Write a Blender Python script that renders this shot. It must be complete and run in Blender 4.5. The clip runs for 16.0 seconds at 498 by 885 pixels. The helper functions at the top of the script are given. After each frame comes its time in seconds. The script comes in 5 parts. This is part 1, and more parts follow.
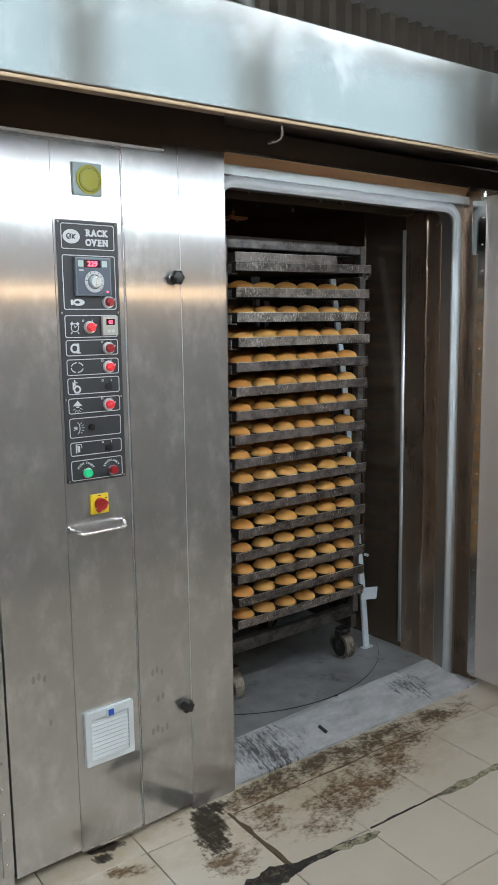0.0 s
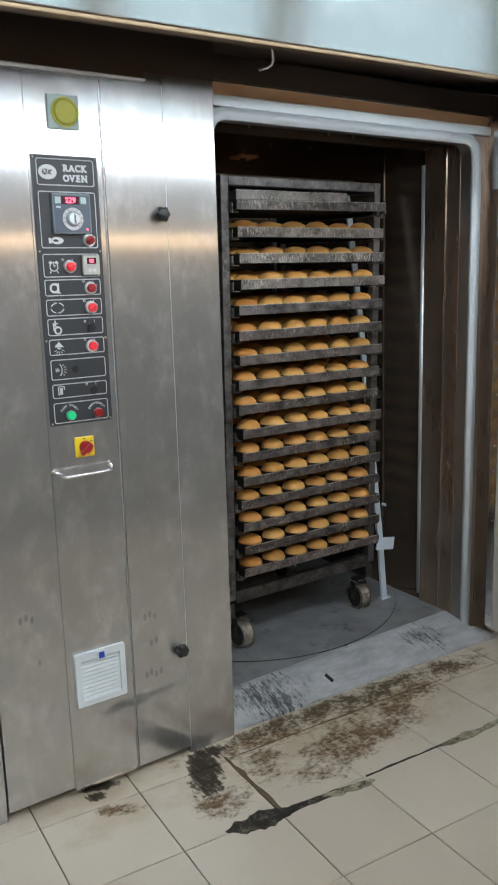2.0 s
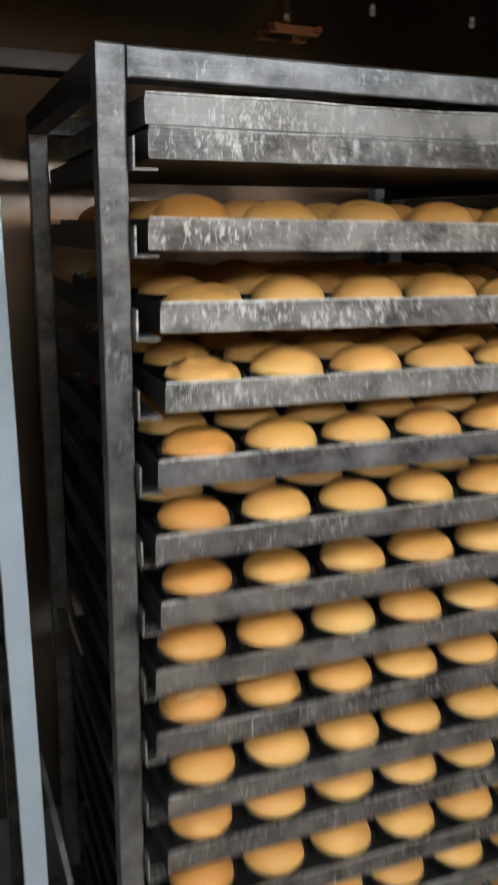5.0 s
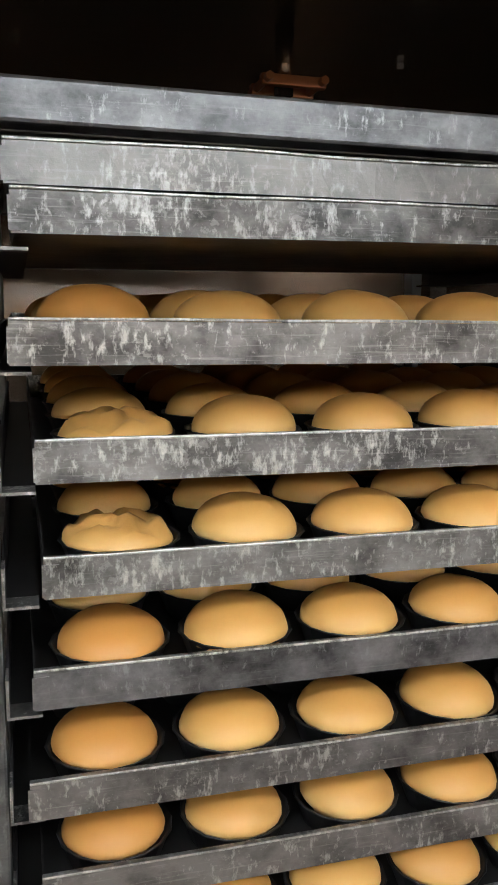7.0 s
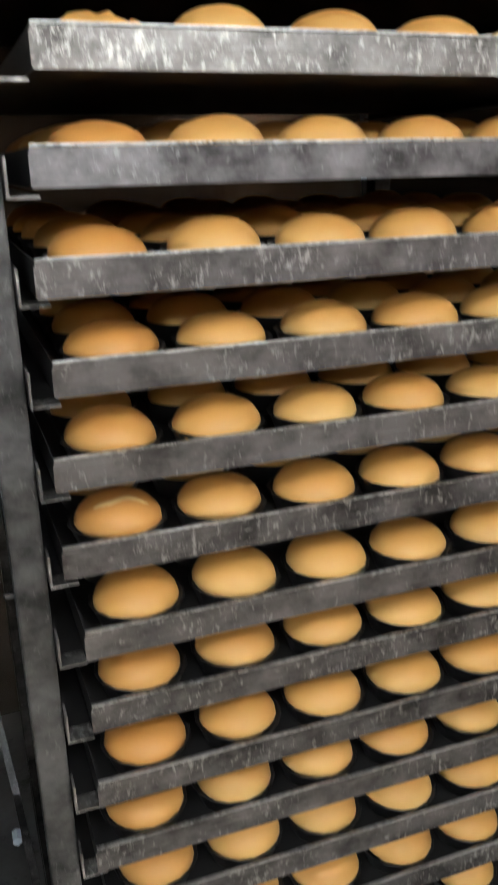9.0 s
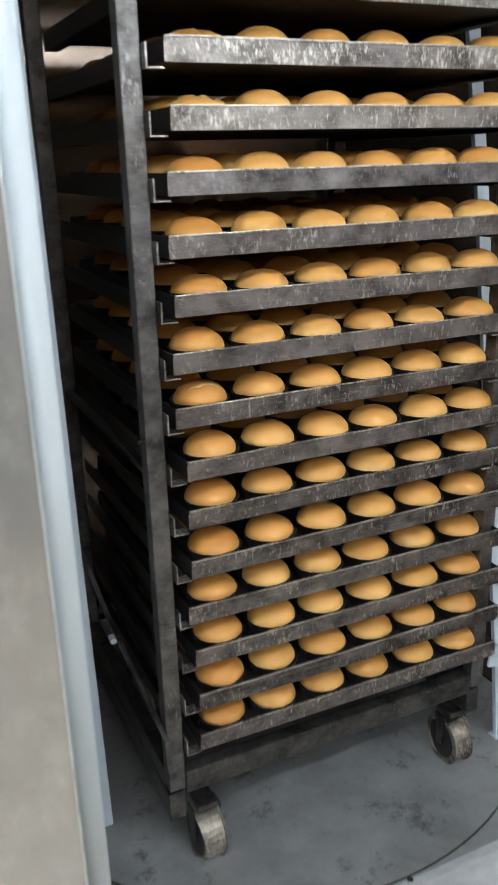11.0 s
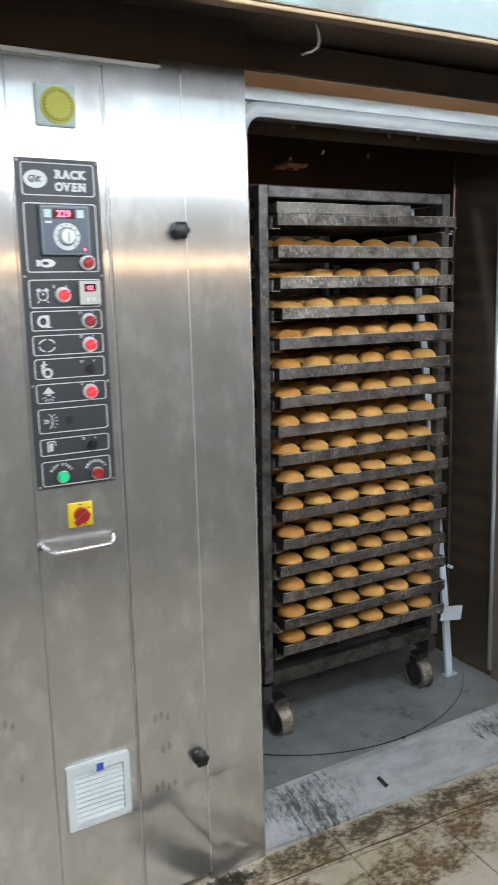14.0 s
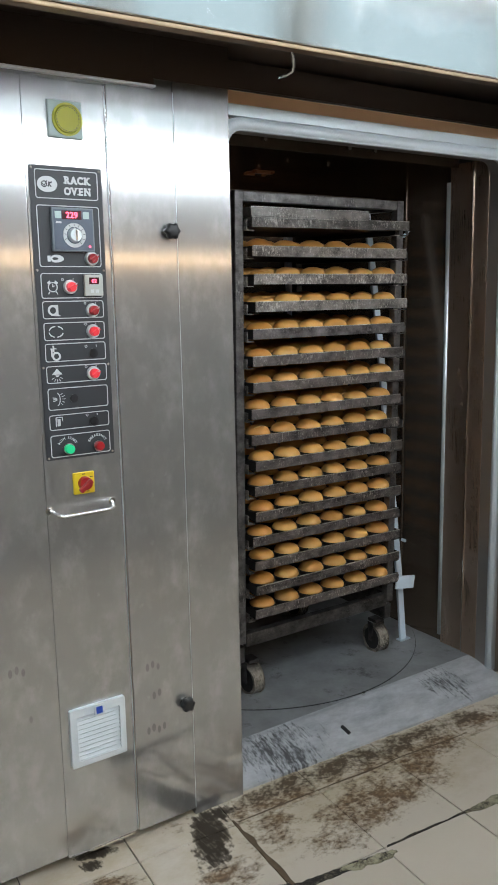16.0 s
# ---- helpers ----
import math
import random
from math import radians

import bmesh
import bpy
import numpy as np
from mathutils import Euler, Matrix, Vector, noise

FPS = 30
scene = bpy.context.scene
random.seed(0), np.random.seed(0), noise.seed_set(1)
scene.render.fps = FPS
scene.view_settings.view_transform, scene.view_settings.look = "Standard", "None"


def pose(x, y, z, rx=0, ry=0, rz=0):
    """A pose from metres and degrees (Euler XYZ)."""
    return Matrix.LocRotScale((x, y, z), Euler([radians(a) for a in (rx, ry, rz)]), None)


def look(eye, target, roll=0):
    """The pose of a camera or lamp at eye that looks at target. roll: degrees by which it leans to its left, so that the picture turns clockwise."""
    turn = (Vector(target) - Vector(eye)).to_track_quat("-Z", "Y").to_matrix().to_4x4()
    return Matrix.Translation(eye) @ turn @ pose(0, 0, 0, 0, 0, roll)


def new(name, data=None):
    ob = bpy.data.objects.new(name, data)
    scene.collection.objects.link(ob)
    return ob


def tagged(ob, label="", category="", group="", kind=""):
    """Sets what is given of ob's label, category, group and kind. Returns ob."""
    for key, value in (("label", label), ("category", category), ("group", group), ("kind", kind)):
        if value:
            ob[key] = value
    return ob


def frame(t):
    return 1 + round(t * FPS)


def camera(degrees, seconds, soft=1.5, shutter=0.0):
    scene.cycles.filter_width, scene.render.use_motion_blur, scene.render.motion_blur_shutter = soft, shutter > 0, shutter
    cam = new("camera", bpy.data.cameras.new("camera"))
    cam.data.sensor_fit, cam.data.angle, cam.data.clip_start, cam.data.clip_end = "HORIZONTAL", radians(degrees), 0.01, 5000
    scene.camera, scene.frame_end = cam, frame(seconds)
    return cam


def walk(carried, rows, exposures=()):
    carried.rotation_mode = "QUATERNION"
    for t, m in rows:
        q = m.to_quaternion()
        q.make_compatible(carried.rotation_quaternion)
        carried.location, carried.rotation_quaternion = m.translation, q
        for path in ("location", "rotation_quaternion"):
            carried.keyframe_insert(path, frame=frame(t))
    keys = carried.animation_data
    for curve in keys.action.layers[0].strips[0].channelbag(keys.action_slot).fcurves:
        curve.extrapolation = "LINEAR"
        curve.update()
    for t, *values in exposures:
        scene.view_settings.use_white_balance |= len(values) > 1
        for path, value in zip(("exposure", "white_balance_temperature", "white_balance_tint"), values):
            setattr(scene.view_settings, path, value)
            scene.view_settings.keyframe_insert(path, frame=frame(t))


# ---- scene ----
cam = camera(33.9, 16.0, shutter=0.5)
PATH = [
    (0, (-1.586, -2.079, 1.596), (-0.348, -0.536, 1.305), -0.8),
    (0.5, (-1.575, -2.079, 1.592), (-0.355, -0.523, 1.29), -0.9),
    (1, (-1.522, -2.109, 1.578), (-0.34, -0.527, 1.262), -1.3),
    (1.5, (-1.453, -2.156, 1.573), (-0.314, -0.549, 1.23), -1.5),
    (2, (-1.383, -2.163, 1.542), (-0.277, -0.543, 1.149), -1.6),
    (2.5, (-1.24, -1.987, 1.535), (-0.168, -0.354, 1.103), -1.6),
    (3, (-1.026, -1.788, 1.552), (-0.003, -0.126, 1.114), -1.6),
    (3.5, (-0.715, -1.525, 1.592), (0.254, 0.163, 1.131), -0.6),
    (4, (-0.438, -1.164, 1.61), (0.464, 0.547, 1.103), -0.3),
    (4.5, (-0.133, -0.889, 1.637), (0.644, 0.885, 1.136), -0.0),
    (5, (0.061, -0.576, 1.694), (0.758, 1.239, 1.227), 0.3),
    (5.2, (0.108, -0.471, 1.725), (0.812, 1.346, 1.276), 1.5),
    (7.3, (0.296, -0.308, 1.713), (0.818, 1.603, 1.443), 0.0),
    (7.5, (0.276, -0.326, 1.68), (0.801, 1.579, 1.373), -0.1),
    (8, (0.221, -0.369, 1.594), (0.79, 1.499, 1.162), -0.7),
    (8.5, (0.211, -0.376, 1.469), (0.838, 1.453, 0.955), -1.4),
    (9, (0.219, -0.405, 1.411), (0.858, 1.392, 0.806), -1.8),
    (9.2, (0.224, -0.424, 1.371), (0.859, 1.376, 0.774), -2.4),
    (11.3, (-0.236, -0.995, 1.47), (0.573, 0.728, 0.858), -1.7),
    (11.5, (-0.296, -1.078, 1.497), (0.523, 0.652, 0.916), -1.6),
    (12, (-0.418, -1.288, 1.533), (0.413, 0.462, 1.038), -1.0),
    (12.5, (-0.65, -1.422, 1.543), (0.265, 0.309, 1.134), -1.3),
    (13, (-0.801, -1.572, 1.565), (0.18, 0.131, 1.195), -1.4),
    (13.5, (-0.909, -1.752, 1.556), (0.095, -0.058, 1.204), -1.6),
    (14, (-1.061, -1.806, 1.565), (-0.075, -0.1, 1.222), -1.6),
    (14.5, (-1.233, -1.776, 1.558), (-0.241, -0.073, 1.219), -1.4),
    (15, (-1.293, -1.811, 1.561), (-0.242, -0.144, 1.221), -0.8),
    (15.5, (-1.282, -1.928, 1.563), (-0.198, -0.282, 1.225), -0.8),
    (16, (-1.279, -1.985, 1.552), (-0.185, -0.347, 1.204), -1.1),
]
walk(cam, [(t, look(eye, target, roll)) for t, eye, target, roll in PATH],
     [(0, 0.95), (1.5, 0.9), (2.5, 0.95), (3.5, 1.05), (4, 1.15), (5, 1.65), (7.3, 1.63), (9.2, 1.57), (11.3, 1.65), (12, 1.4), (12.5, 1.1), (13, 1.2), (13.5, 1.4), (14, 1.3), (14.5, 0.85), (15, 0.8), (15.5, 0.88), (16, 0.95)])

# ---- light: daylight through the glazed wall opposite the oven ----
world = bpy.data.worlds.new("sky")
world.use_nodes = True
scene.world = world
_nt = world.node_tree
_sky = _nt.nodes.new("ShaderNodeTexSky")
_sky.sky_type, _sky.sun_disc = "NISHITA", False
_sky.sun_elevation, _sky.sun_rotation = radians(50), radians(200)
_nt.links.new(_sky.outputs["Color"], _nt.nodes["Background"].inputs["Color"])
_nt.nodes["Background"].inputs["Strength"].default_value = 0.1


# ---- materials ----
def mat(name, color=(0.8, 0.8, 0.8), rough=0.5, metal=0.0, emit=None, power=0.0):
    m = bpy.data.materials.new(name)
    m.use_nodes = True
    b = m.node_tree.nodes["Principled BSDF"]
    b.inputs["Base Color"].default_value = (*color, 1)
    b.inputs["Roughness"].default_value = rough
    b.inputs["Metallic"].default_value = metal
    if emit:
        b.inputs["Emission Color"].default_value = (*emit, 1)
        b.inputs["Emission Strength"].default_value = power
    return m


class Net:
    """Short hand for wiring a material's nodes."""

    def __init__(self, m):
        self.t = m.node_tree
        self.b = self.t.nodes["Principled BSDF"]

    def node(self, kind, **values):
        n = self.t.nodes.new(kind)
        for k, v in values.items():
            n.inputs[k.replace("_", " ")].default_value = v
        return n

    def link(self, a, b):
        self.t.links.new(a, b)

    def coords(self, scale=(1, 1, 1), world_space=True, turn=0.0):
        if world_space:
            src = self.t.nodes.new("ShaderNodeNewGeometry").outputs["Position"]
        else:
            src = self.t.nodes.new("ShaderNodeTexCoord").outputs["Object"]
        mp = self.t.nodes.new("ShaderNodeMapping")
        mp.inputs["Scale"].default_value = scale
        mp.inputs["Rotation"].default_value = (0, 0, radians(turn))
        self.link(src, mp.inputs["Vector"])
        return mp.outputs["Vector"]

    def noise(self, vec, scale, detail=4, rough=0.55):
        n = self.node("ShaderNodeTexNoise", Scale=scale, Detail=detail, Roughness=rough)
        self.link(vec, n.inputs["Vector"])
        return n.outputs["Fac"]

    def ramp(self, fac, stops):
        n = self.t.nodes.new("ShaderNodeValToRGB")
        el = n.color_ramp.elements
        while len(el) < len(stops):
            el.new(0.5)
        for e, (p, c) in zip(el, stops):
            e.position = p
            e.color = (*c, 1) if len(c) == 3 else c
        self.link(fac, n.inputs["Fac"])
        return n.outputs["Color"]

    def mix(self, fac, a, b, mode="MIX"):
        n = self.t.nodes.new("ShaderNodeMix")
        n.data_type, n.blend_type = "RGBA", mode
        for sock, v in ((n.inputs[0], fac), (n.inputs[6], a), (n.inputs[7], b)):
            if isinstance(v, (int, float)):
                sock.default_value = v
            elif isinstance(v, tuple):
                sock.default_value = (*v, 1)
            else:
                self.link(v, sock)
        return n.outputs[2]

    def maths(self, op, a, b=0.0):
        n = self.t.nodes.new("ShaderNodeMath")
        n.operation = op
        for sock, v in ((n.inputs[0], a), (n.inputs[1], b)):
            if isinstance(v, (int, float)):
                sock.default_value = v
            else:
                self.link(v, sock)
        return n.outputs[0]

    def bump(self, height, strength=0.2, distance=0.001):
        n = self.node("ShaderNodeBump", Strength=strength, Distance=distance)
        self.link(height, n.inputs["Height"])
        self.link(n.outputs["Normal"], self.b.inputs["Normal"])

    def color(self, c):
        self.link(c, self.b.inputs["Base Color"])

    def rough(self, v):
        self.link(v, self.b.inputs["Roughness"])


def brushed(name, tone, low, high, smudge=0.5, grain=(900, 900, 6), metal=1.0, wide=0.0, broad=0.36, touched=()):
    """Brushed sheet steel: fine vertical grain, wiped smears and finger marks; a share of the gloss scatters widely."""
    m = mat(name, tone, low, metal)
    n = Net(m)
    fine = n.noise(n.coords(grain), 1.0, 2)
    smear = n.noise(n.coords((5, 5, 3.0)), 1.6, 4, 0.55)
    wipe = n.noise(n.coords((17, 17, 11)), 1.0, 5, 0.6)
    spots = n.noise(n.coords((26, 26, 20)), 1.0, 3)
    dull = n.ramp(smear, [(0.42, (0, 0, 0)), (0.62, (1, 1, 1))])
    wiped = n.ramp(wipe, [(0.42, (0, 0, 0)), (0.64, (1, 1, 1))])
    dots = n.ramp(spots, [(0.68, (0, 0, 0)), (0.76, (1, 1, 1))])
    both = n.maths("MULTIPLY", n.maths("ADD", n.maths("MULTIPLY", dull, n.maths("ADD", 0.15, n.maths("MULTIPLY", wiped, 0.85))), n.maths("MULTIPLY", dots, 0.5)), smudge)
    r = n.maths("ADD", n.maths("MULTIPLY", both, high - low), n.maths("ADD", low, n.maths("MULTIPLY", fine, 0.03)))
    n.rough(r)
    c = n.mix(n.maths("MULTIPLY", fine, 0.14), tone, tuple(v * 0.8 for v in tone))
    c = n.mix(n.maths("MULTIPLY", dots, 0.35 * smudge), c, tuple(v * 0.55 for v in tone))
    if touched:
        sep = n.t.nodes.new("ShaderNodeSeparateXYZ")
        n.link(n.t.nodes.new("ShaderNodeNewGeometry").outputs["Position"], sep.inputs[0])
        press = None
        for fx, fz, a, b in touched:
            u = n.maths("DIVIDE", n.maths("SUBTRACT", sep.outputs["X"], fx), a)
            v = n.maths("DIVIDE", n.maths("SUBTRACT", sep.outputs["Z"], fz), b)
            p = n.maths("SUBTRACT", 1.0, n.maths("ADD", n.maths("MULTIPLY", u, u), n.maths("MULTIPLY", v, v)))
            press = p if press is None else n.maths("MAXIMUM", press, p)
        mark = n.ramp(n.maths("ADD", press, n.maths("MULTIPLY", n.maths("SUBTRACT", wipe, 0.5), 1.6)), [(0.1, (0, 0, 0)), (0.6, (0.8, 0.8, 0.8))])
        c = n.mix(mark, c, tuple(v * 0.5 for v in tone))
    n.color(c)
    n.bump(fine, 0.05, 0.0004)
    if wide:
        g = n.t.nodes.new("ShaderNodeBsdfPrincipled")
        g.inputs["Metallic"].default_value = metal - 0.2
        g.inputs["Roughness"].default_value = broad
        n.link(n.mix(n.maths("MULTIPLY", both, 0.55), c, tuple(min(0.9, v * 1.25) for v in tone)), g.inputs["Base Color"])
        mx = n.t.nodes.new("ShaderNodeMixShader")
        n.link(n.maths("MINIMUM", n.maths("ADD", wide, n.maths("MULTIPLY", both, 0.55)), 1.0), mx.inputs[0])
        n.link(n.b.outputs[0], mx.inputs[1])
        n.link(g.outputs[0], mx.inputs[2])
        n.link(mx.outputs[0], n.t.nodes["Material Output"].inputs["Surface"])
    return m


# greasy finger marks low on the front: middle and half size of each
FINGERS = [(x + k * 0.017, z + 0.006 * math.sin(k * 2.1), 0.0065, 0.014) for x, z, count in ((-0.706, 0.610, 3), (-0.322, 0.326, 4), (-0.318, 0.520, 3), (-0.66, 0.47, 1), (-0.30, 0.43, 2)) for k in range(count)]
STEEL = brushed("brushed_stainless_steel", (0.575, 0.573, 0.566), 0.085, 0.13, 0.29, metal=0.92, wide=0.24, broad=0.30, touched=FINGERS)
STEEL_DULL = brushed("hazy_door_steel", (0.66, 0.595, 0.56), 0.34, 0.48, 0.6, metal=0.4)
STEEL_HOOD = brushed("canopy_stainless_steel", (0.64, 0.645, 0.635), 0.10, 0.24)
STEEL_WARM = brushed("heat_tinted_steel", (0.41, 0.305, 0.235), 0.26, 0.38, 0.3, metal=0.85)
FRAME_STEEL = brushed("satin_frame_steel", (0.40, 0.37, 0.35), 0.28, 0.38, 0.4, metal=0.85)
# warm tone averages the coppery reflection along the fold
LIP = brushed("reflection_warm_lip_steel", (0.30, 0.215, 0.14), 0.34, 0.46)
# copper colour stands for a warm reflection in the header steel
STEEL_HEAD = brushed("copper_reflection_steel", (0.95, 0.62, 0.38), 0.28, 0.42, 0.6, grain=(5, 900, 160), metal=0.12)
STEEL_PALE = brushed("pale_satin_steel", (0.64, 0.70, 0.71), 0.30, 0.42, 0.4, metal=0.55)
# steel toned dark to hold the shade under the canopy
UNDERSIDE = brushed("shaded_canopy_steel", (0.135, 0.108, 0.092), 0.34, 0.46, 0.2, metal=0.8)
STEEL_CAVITY = brushed("baked_on_oven_steel", (0.25, 0.19, 0.145), 0.16, 0.30, 0.25, metal=0.75)
STEEL_BRIGHT = brushed("polished_steel_edge", (0.72, 0.71, 0.69), 0.14, 0.25, 0.2)
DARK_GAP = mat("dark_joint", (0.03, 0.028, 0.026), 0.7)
GASKET = mat("grey_white_silicone", (0.68, 0.745, 0.785), 0.45)
# pale matt colour in place of the window mirrored in the trim
TRIM = mat("reflection_pale_trim", (0.82, 0.87, 0.92), 0.3, 0.0)
CHROME = mat("chrome", (0.75, 0.75, 0.76), 0.12, 1.0)
BLACK = mat("black_plastic", (0.012, 0.012, 0.013), 0.32)
PANEL = mat("dark_grey_panel_foil", (0.030, 0.032, 0.036), 0.42)
PRINT = mat("pale_grey_print", (0.55, 0.56, 0.56), 0.5)
RED = mat("red_plastic", (0.32, 0.014, 0.018), 0.3)
RED_LIT = mat("lit_red_plastic", (0.60, 0.03, 0.04), 0.3, 0, (1.0, 0.06, 0.08), 0.14)
GREEN_LIT = mat("lit_green_plastic", (0.02, 0.36, 0.16), 0.25, 0, (0.03, 0.9, 0.35), 0.15)
YELLOW = mat("yellow_plastic", (0.72, 0.52, 0.02), 0.45)
LENS_YELLOW = mat("yellow_green_lens", (0.45, 0.44, 0.025), 0.4)
DIGIT = mat("red_digits", (0.6, 0.02, 0.05), 0.4, 0, (1.0, 0.08, 0.14), 2.6)
GREY_UNIT = mat("grey_controller_plastic", (0.16, 0.19, 0.21), 0.4)
BEIGE_UNIT = mat("beige_timer_plastic", (0.42, 0.42, 0.38), 0.45)
SCREEN = mat("dark_red_window", (0.05, 0.008, 0.012), 0.2)
WHITE_PLASTIC = mat("white_vent_plastic", (0.62, 0.66, 0.68), 0.42)
BLUE = mat("blue_badge", (0.02, 0.07, 0.42), 0.4)
PALE_BOX = mat("pale_green_grey_plate", (0.42, 0.52, 0.50), 0.35)
GALV = mat("pale_galvanised_bar", (0.60, 0.69, 0.77), 0.38, 0.12)
# one even dark brown for the cross bar
BAR_BROWN = mat("dark_brown_bar", (0.055, 0.042, 0.030), 0.65)
COPPER = mat("copper_shaft", (0.55, 0.24, 0.12), 0.35, 1.0)
CUP = mat("black_non_stick_cup", (0.014, 0.013, 0.013), 0.36)


def worn_metal(name, dark, light, amount, rough=0.36, metal=0.85):
    """Baked sheet metal: dark and bare patches along its length, short upright nicks, fine long scratches."""
    m = mat(name, dark, rough, metal)
    n = Net(m)
    rnd = n.t.nodes.new("ShaderNodeObjectInfo").outputs["Random"]
    cloud = n.noise(n.coords((17, 17, 22)), 1.0, 6, 0.66)
    nick = n.noise(n.coords((150, 120, 62)), 1.0, 4, 0.66)
    fleck = n.noise(n.coords((120, 120, 150)), 1.0, 4, 0.7)
    long = n.noise(n.coords((16, 30, 420)), 1.0, 3, 0.6)
    where = n.ramp(n.noise(n.coords((9, 9, 14)), 1.0, 3), [(0.36, (0, 0, 0)), (0.64, (1, 1, 1))])
    a = n.ramp(n.maths("ADD", nick, n.maths("MULTIPLY", where, 0.12)), [(amount, (0, 0, 0)), (amount + 0.13, (1, 1, 1))])
    b = n.ramp(n.maths("ADD", fleck, n.maths("MULTIPLY", where, 0.10)), [(amount + 0.01, (0, 0, 0)), (amount + 0.08, (1, 1, 1))])
    c = n.ramp(long, [(0.58, (0, 0, 0)), (0.72, (0.6, 0.6, 0.6))])
    tone = n.ramp(n.maths("ADD", cloud, n.maths("MULTIPLY", n.maths("SUBTRACT", rnd, 0.5), 0.16)), [(0.34, (0, 0, 0)), (0.66, (1, 1, 1))])
    base = n.mix(tone, tuple(v * 0.50 for v in dark), tuple(v * 2.1 for v in dark))
    f = n.maths("MINIMUM", n.maths("ADD", n.maths("MULTIPLY", a, 0.7), n.maths("ADD", n.maths("MULTIPLY", b, 0.22), n.maths("MULTIPLY", c, 0.4))), 1.0)
    n.color(n.mix(f, base, light))
    n.rough(n.maths("ADD", rough - 0.06, n.maths("MULTIPLY", cloud, 0.22)))
    n.bump(n.maths("ADD", fleck, n.maths("MULTIPLY", cloud, 1.5)), 0.22, 0.0012)
    return m


TRAY = worn_metal("worn_tray_steel", (0.135, 0.122, 0.117), (0.64, 0.60, 0.55), 0.635, 0.33, 0.86)
TRAY_WHITE = worn_metal("scuffed_lit_tray_steel", (0.165, 0.151, 0.14), (0.70, 0.66, 0.60), 0.595, 0.36, 0.80)
TRAY_PLAIN = worn_metal("dull_tray_steel", (0.15, 0.14, 0.14), (0.42, 0.41, 0.40), 0.65, 0.34, 0.88)
RIM = worn_metal("rubbed_bright_rim", (0.24, 0.225, 0.21), (0.66, 0.64, 0.60), 0.52, 0.32, 0.85)
TRAY_EMPTY = worn_metal("scorched_empty_tray_steel", (0.125, 0.116, 0.108), (0.50, 0.47, 0.44), 0.61, 0.40, 0.82)
# near-black, also the shade on side lips, inner rails and wheel sides
TRAY_IN = mat("near_black_inner_metal", (0.018, 0.016, 0.015), 0.5)
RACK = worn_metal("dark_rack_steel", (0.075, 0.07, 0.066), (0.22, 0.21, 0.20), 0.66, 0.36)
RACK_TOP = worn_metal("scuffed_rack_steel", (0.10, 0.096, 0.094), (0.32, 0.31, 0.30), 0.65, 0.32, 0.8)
WHEEL = worn_metal("worn_caster_metal", (0.22, 0.20, 0.17), (0.55, 0.50, 0.42), 0.56, 0.45)


def plain(name, a, b, scale, rough=0.7):
    m = mat(name, a, rough)
    n = Net(m)
    f = n.noise(n.coords((scale, scale, scale)), 1.0, 6)
    n.color(n.mix(f, a, b))
    n.bump(n.noise(n.coords((60, 60, 60)), 1.0, 3), 0.1, 0.002)
    return m


def bun_material(name, deep):
    """Thin glazed crust, pale round the foot and browner on the crown; deep is how far it has browned."""
    m = mat(name, (0.6, 0.3, 0.08), 0.54)
    n = Net(m)
    geo = n.t.nodes.new("ShaderNodeTexCoord").outputs["Object"]
    sep = n.t.nodes.new("ShaderNodeSeparateXYZ")
    n.link(geo, sep.inputs[0])
    rnd = n.t.nodes.new("ShaderNodeObjectInfo").outputs["Random"]
    mottle = n.noise(n.coords((1, 1, 1), False), 30, 5)
    h = n.maths("ADD", n.maths("MULTIPLY", sep.outputs["Z"], 25), n.maths("MULTIPLY", n.maths("SUBTRACT", mottle, 0.5), 0.5))
    h = n.maths("ADD", h, 0.16)
    c = n.ramp(h, [(0.05, (0.74, 0.51, 0.21)), (0.26, (0.70, 0.405, 0.125)), (0.62, (0.645, 0.33, 0.087)), (1.0, (0.60, 0.276, 0.062))])
    c = n.mix(n.maths("MINIMUM", n.maths("ADD", deep, n.maths("MULTIPLY", rnd, 0.36)), 1.0), c, (0.53, 0.185, 0.03))
    n.color(c)
    fine = n.noise(n.coords((1, 1, 1), False), 220, 3)
    n.bump(n.maths("ADD", fine, n.maths("MULTIPLY", mottle, 1.2)), 0.14, 0.0007)
    n.b.inputs["Subsurface Weight"].default_value = 0.06
    n.b.inputs["Subsurface Radius"].default_value = (0.006, 0.003, 0.001)
    return m


BUN = bun_material("golden_bun_crust", 0.0)
BUN_DEEP = bun_material("browned_bun_crust", 0.27)
CRUMB = mat("pale_split_crumb", (0.70, 0.46, 0.20), 0.7)


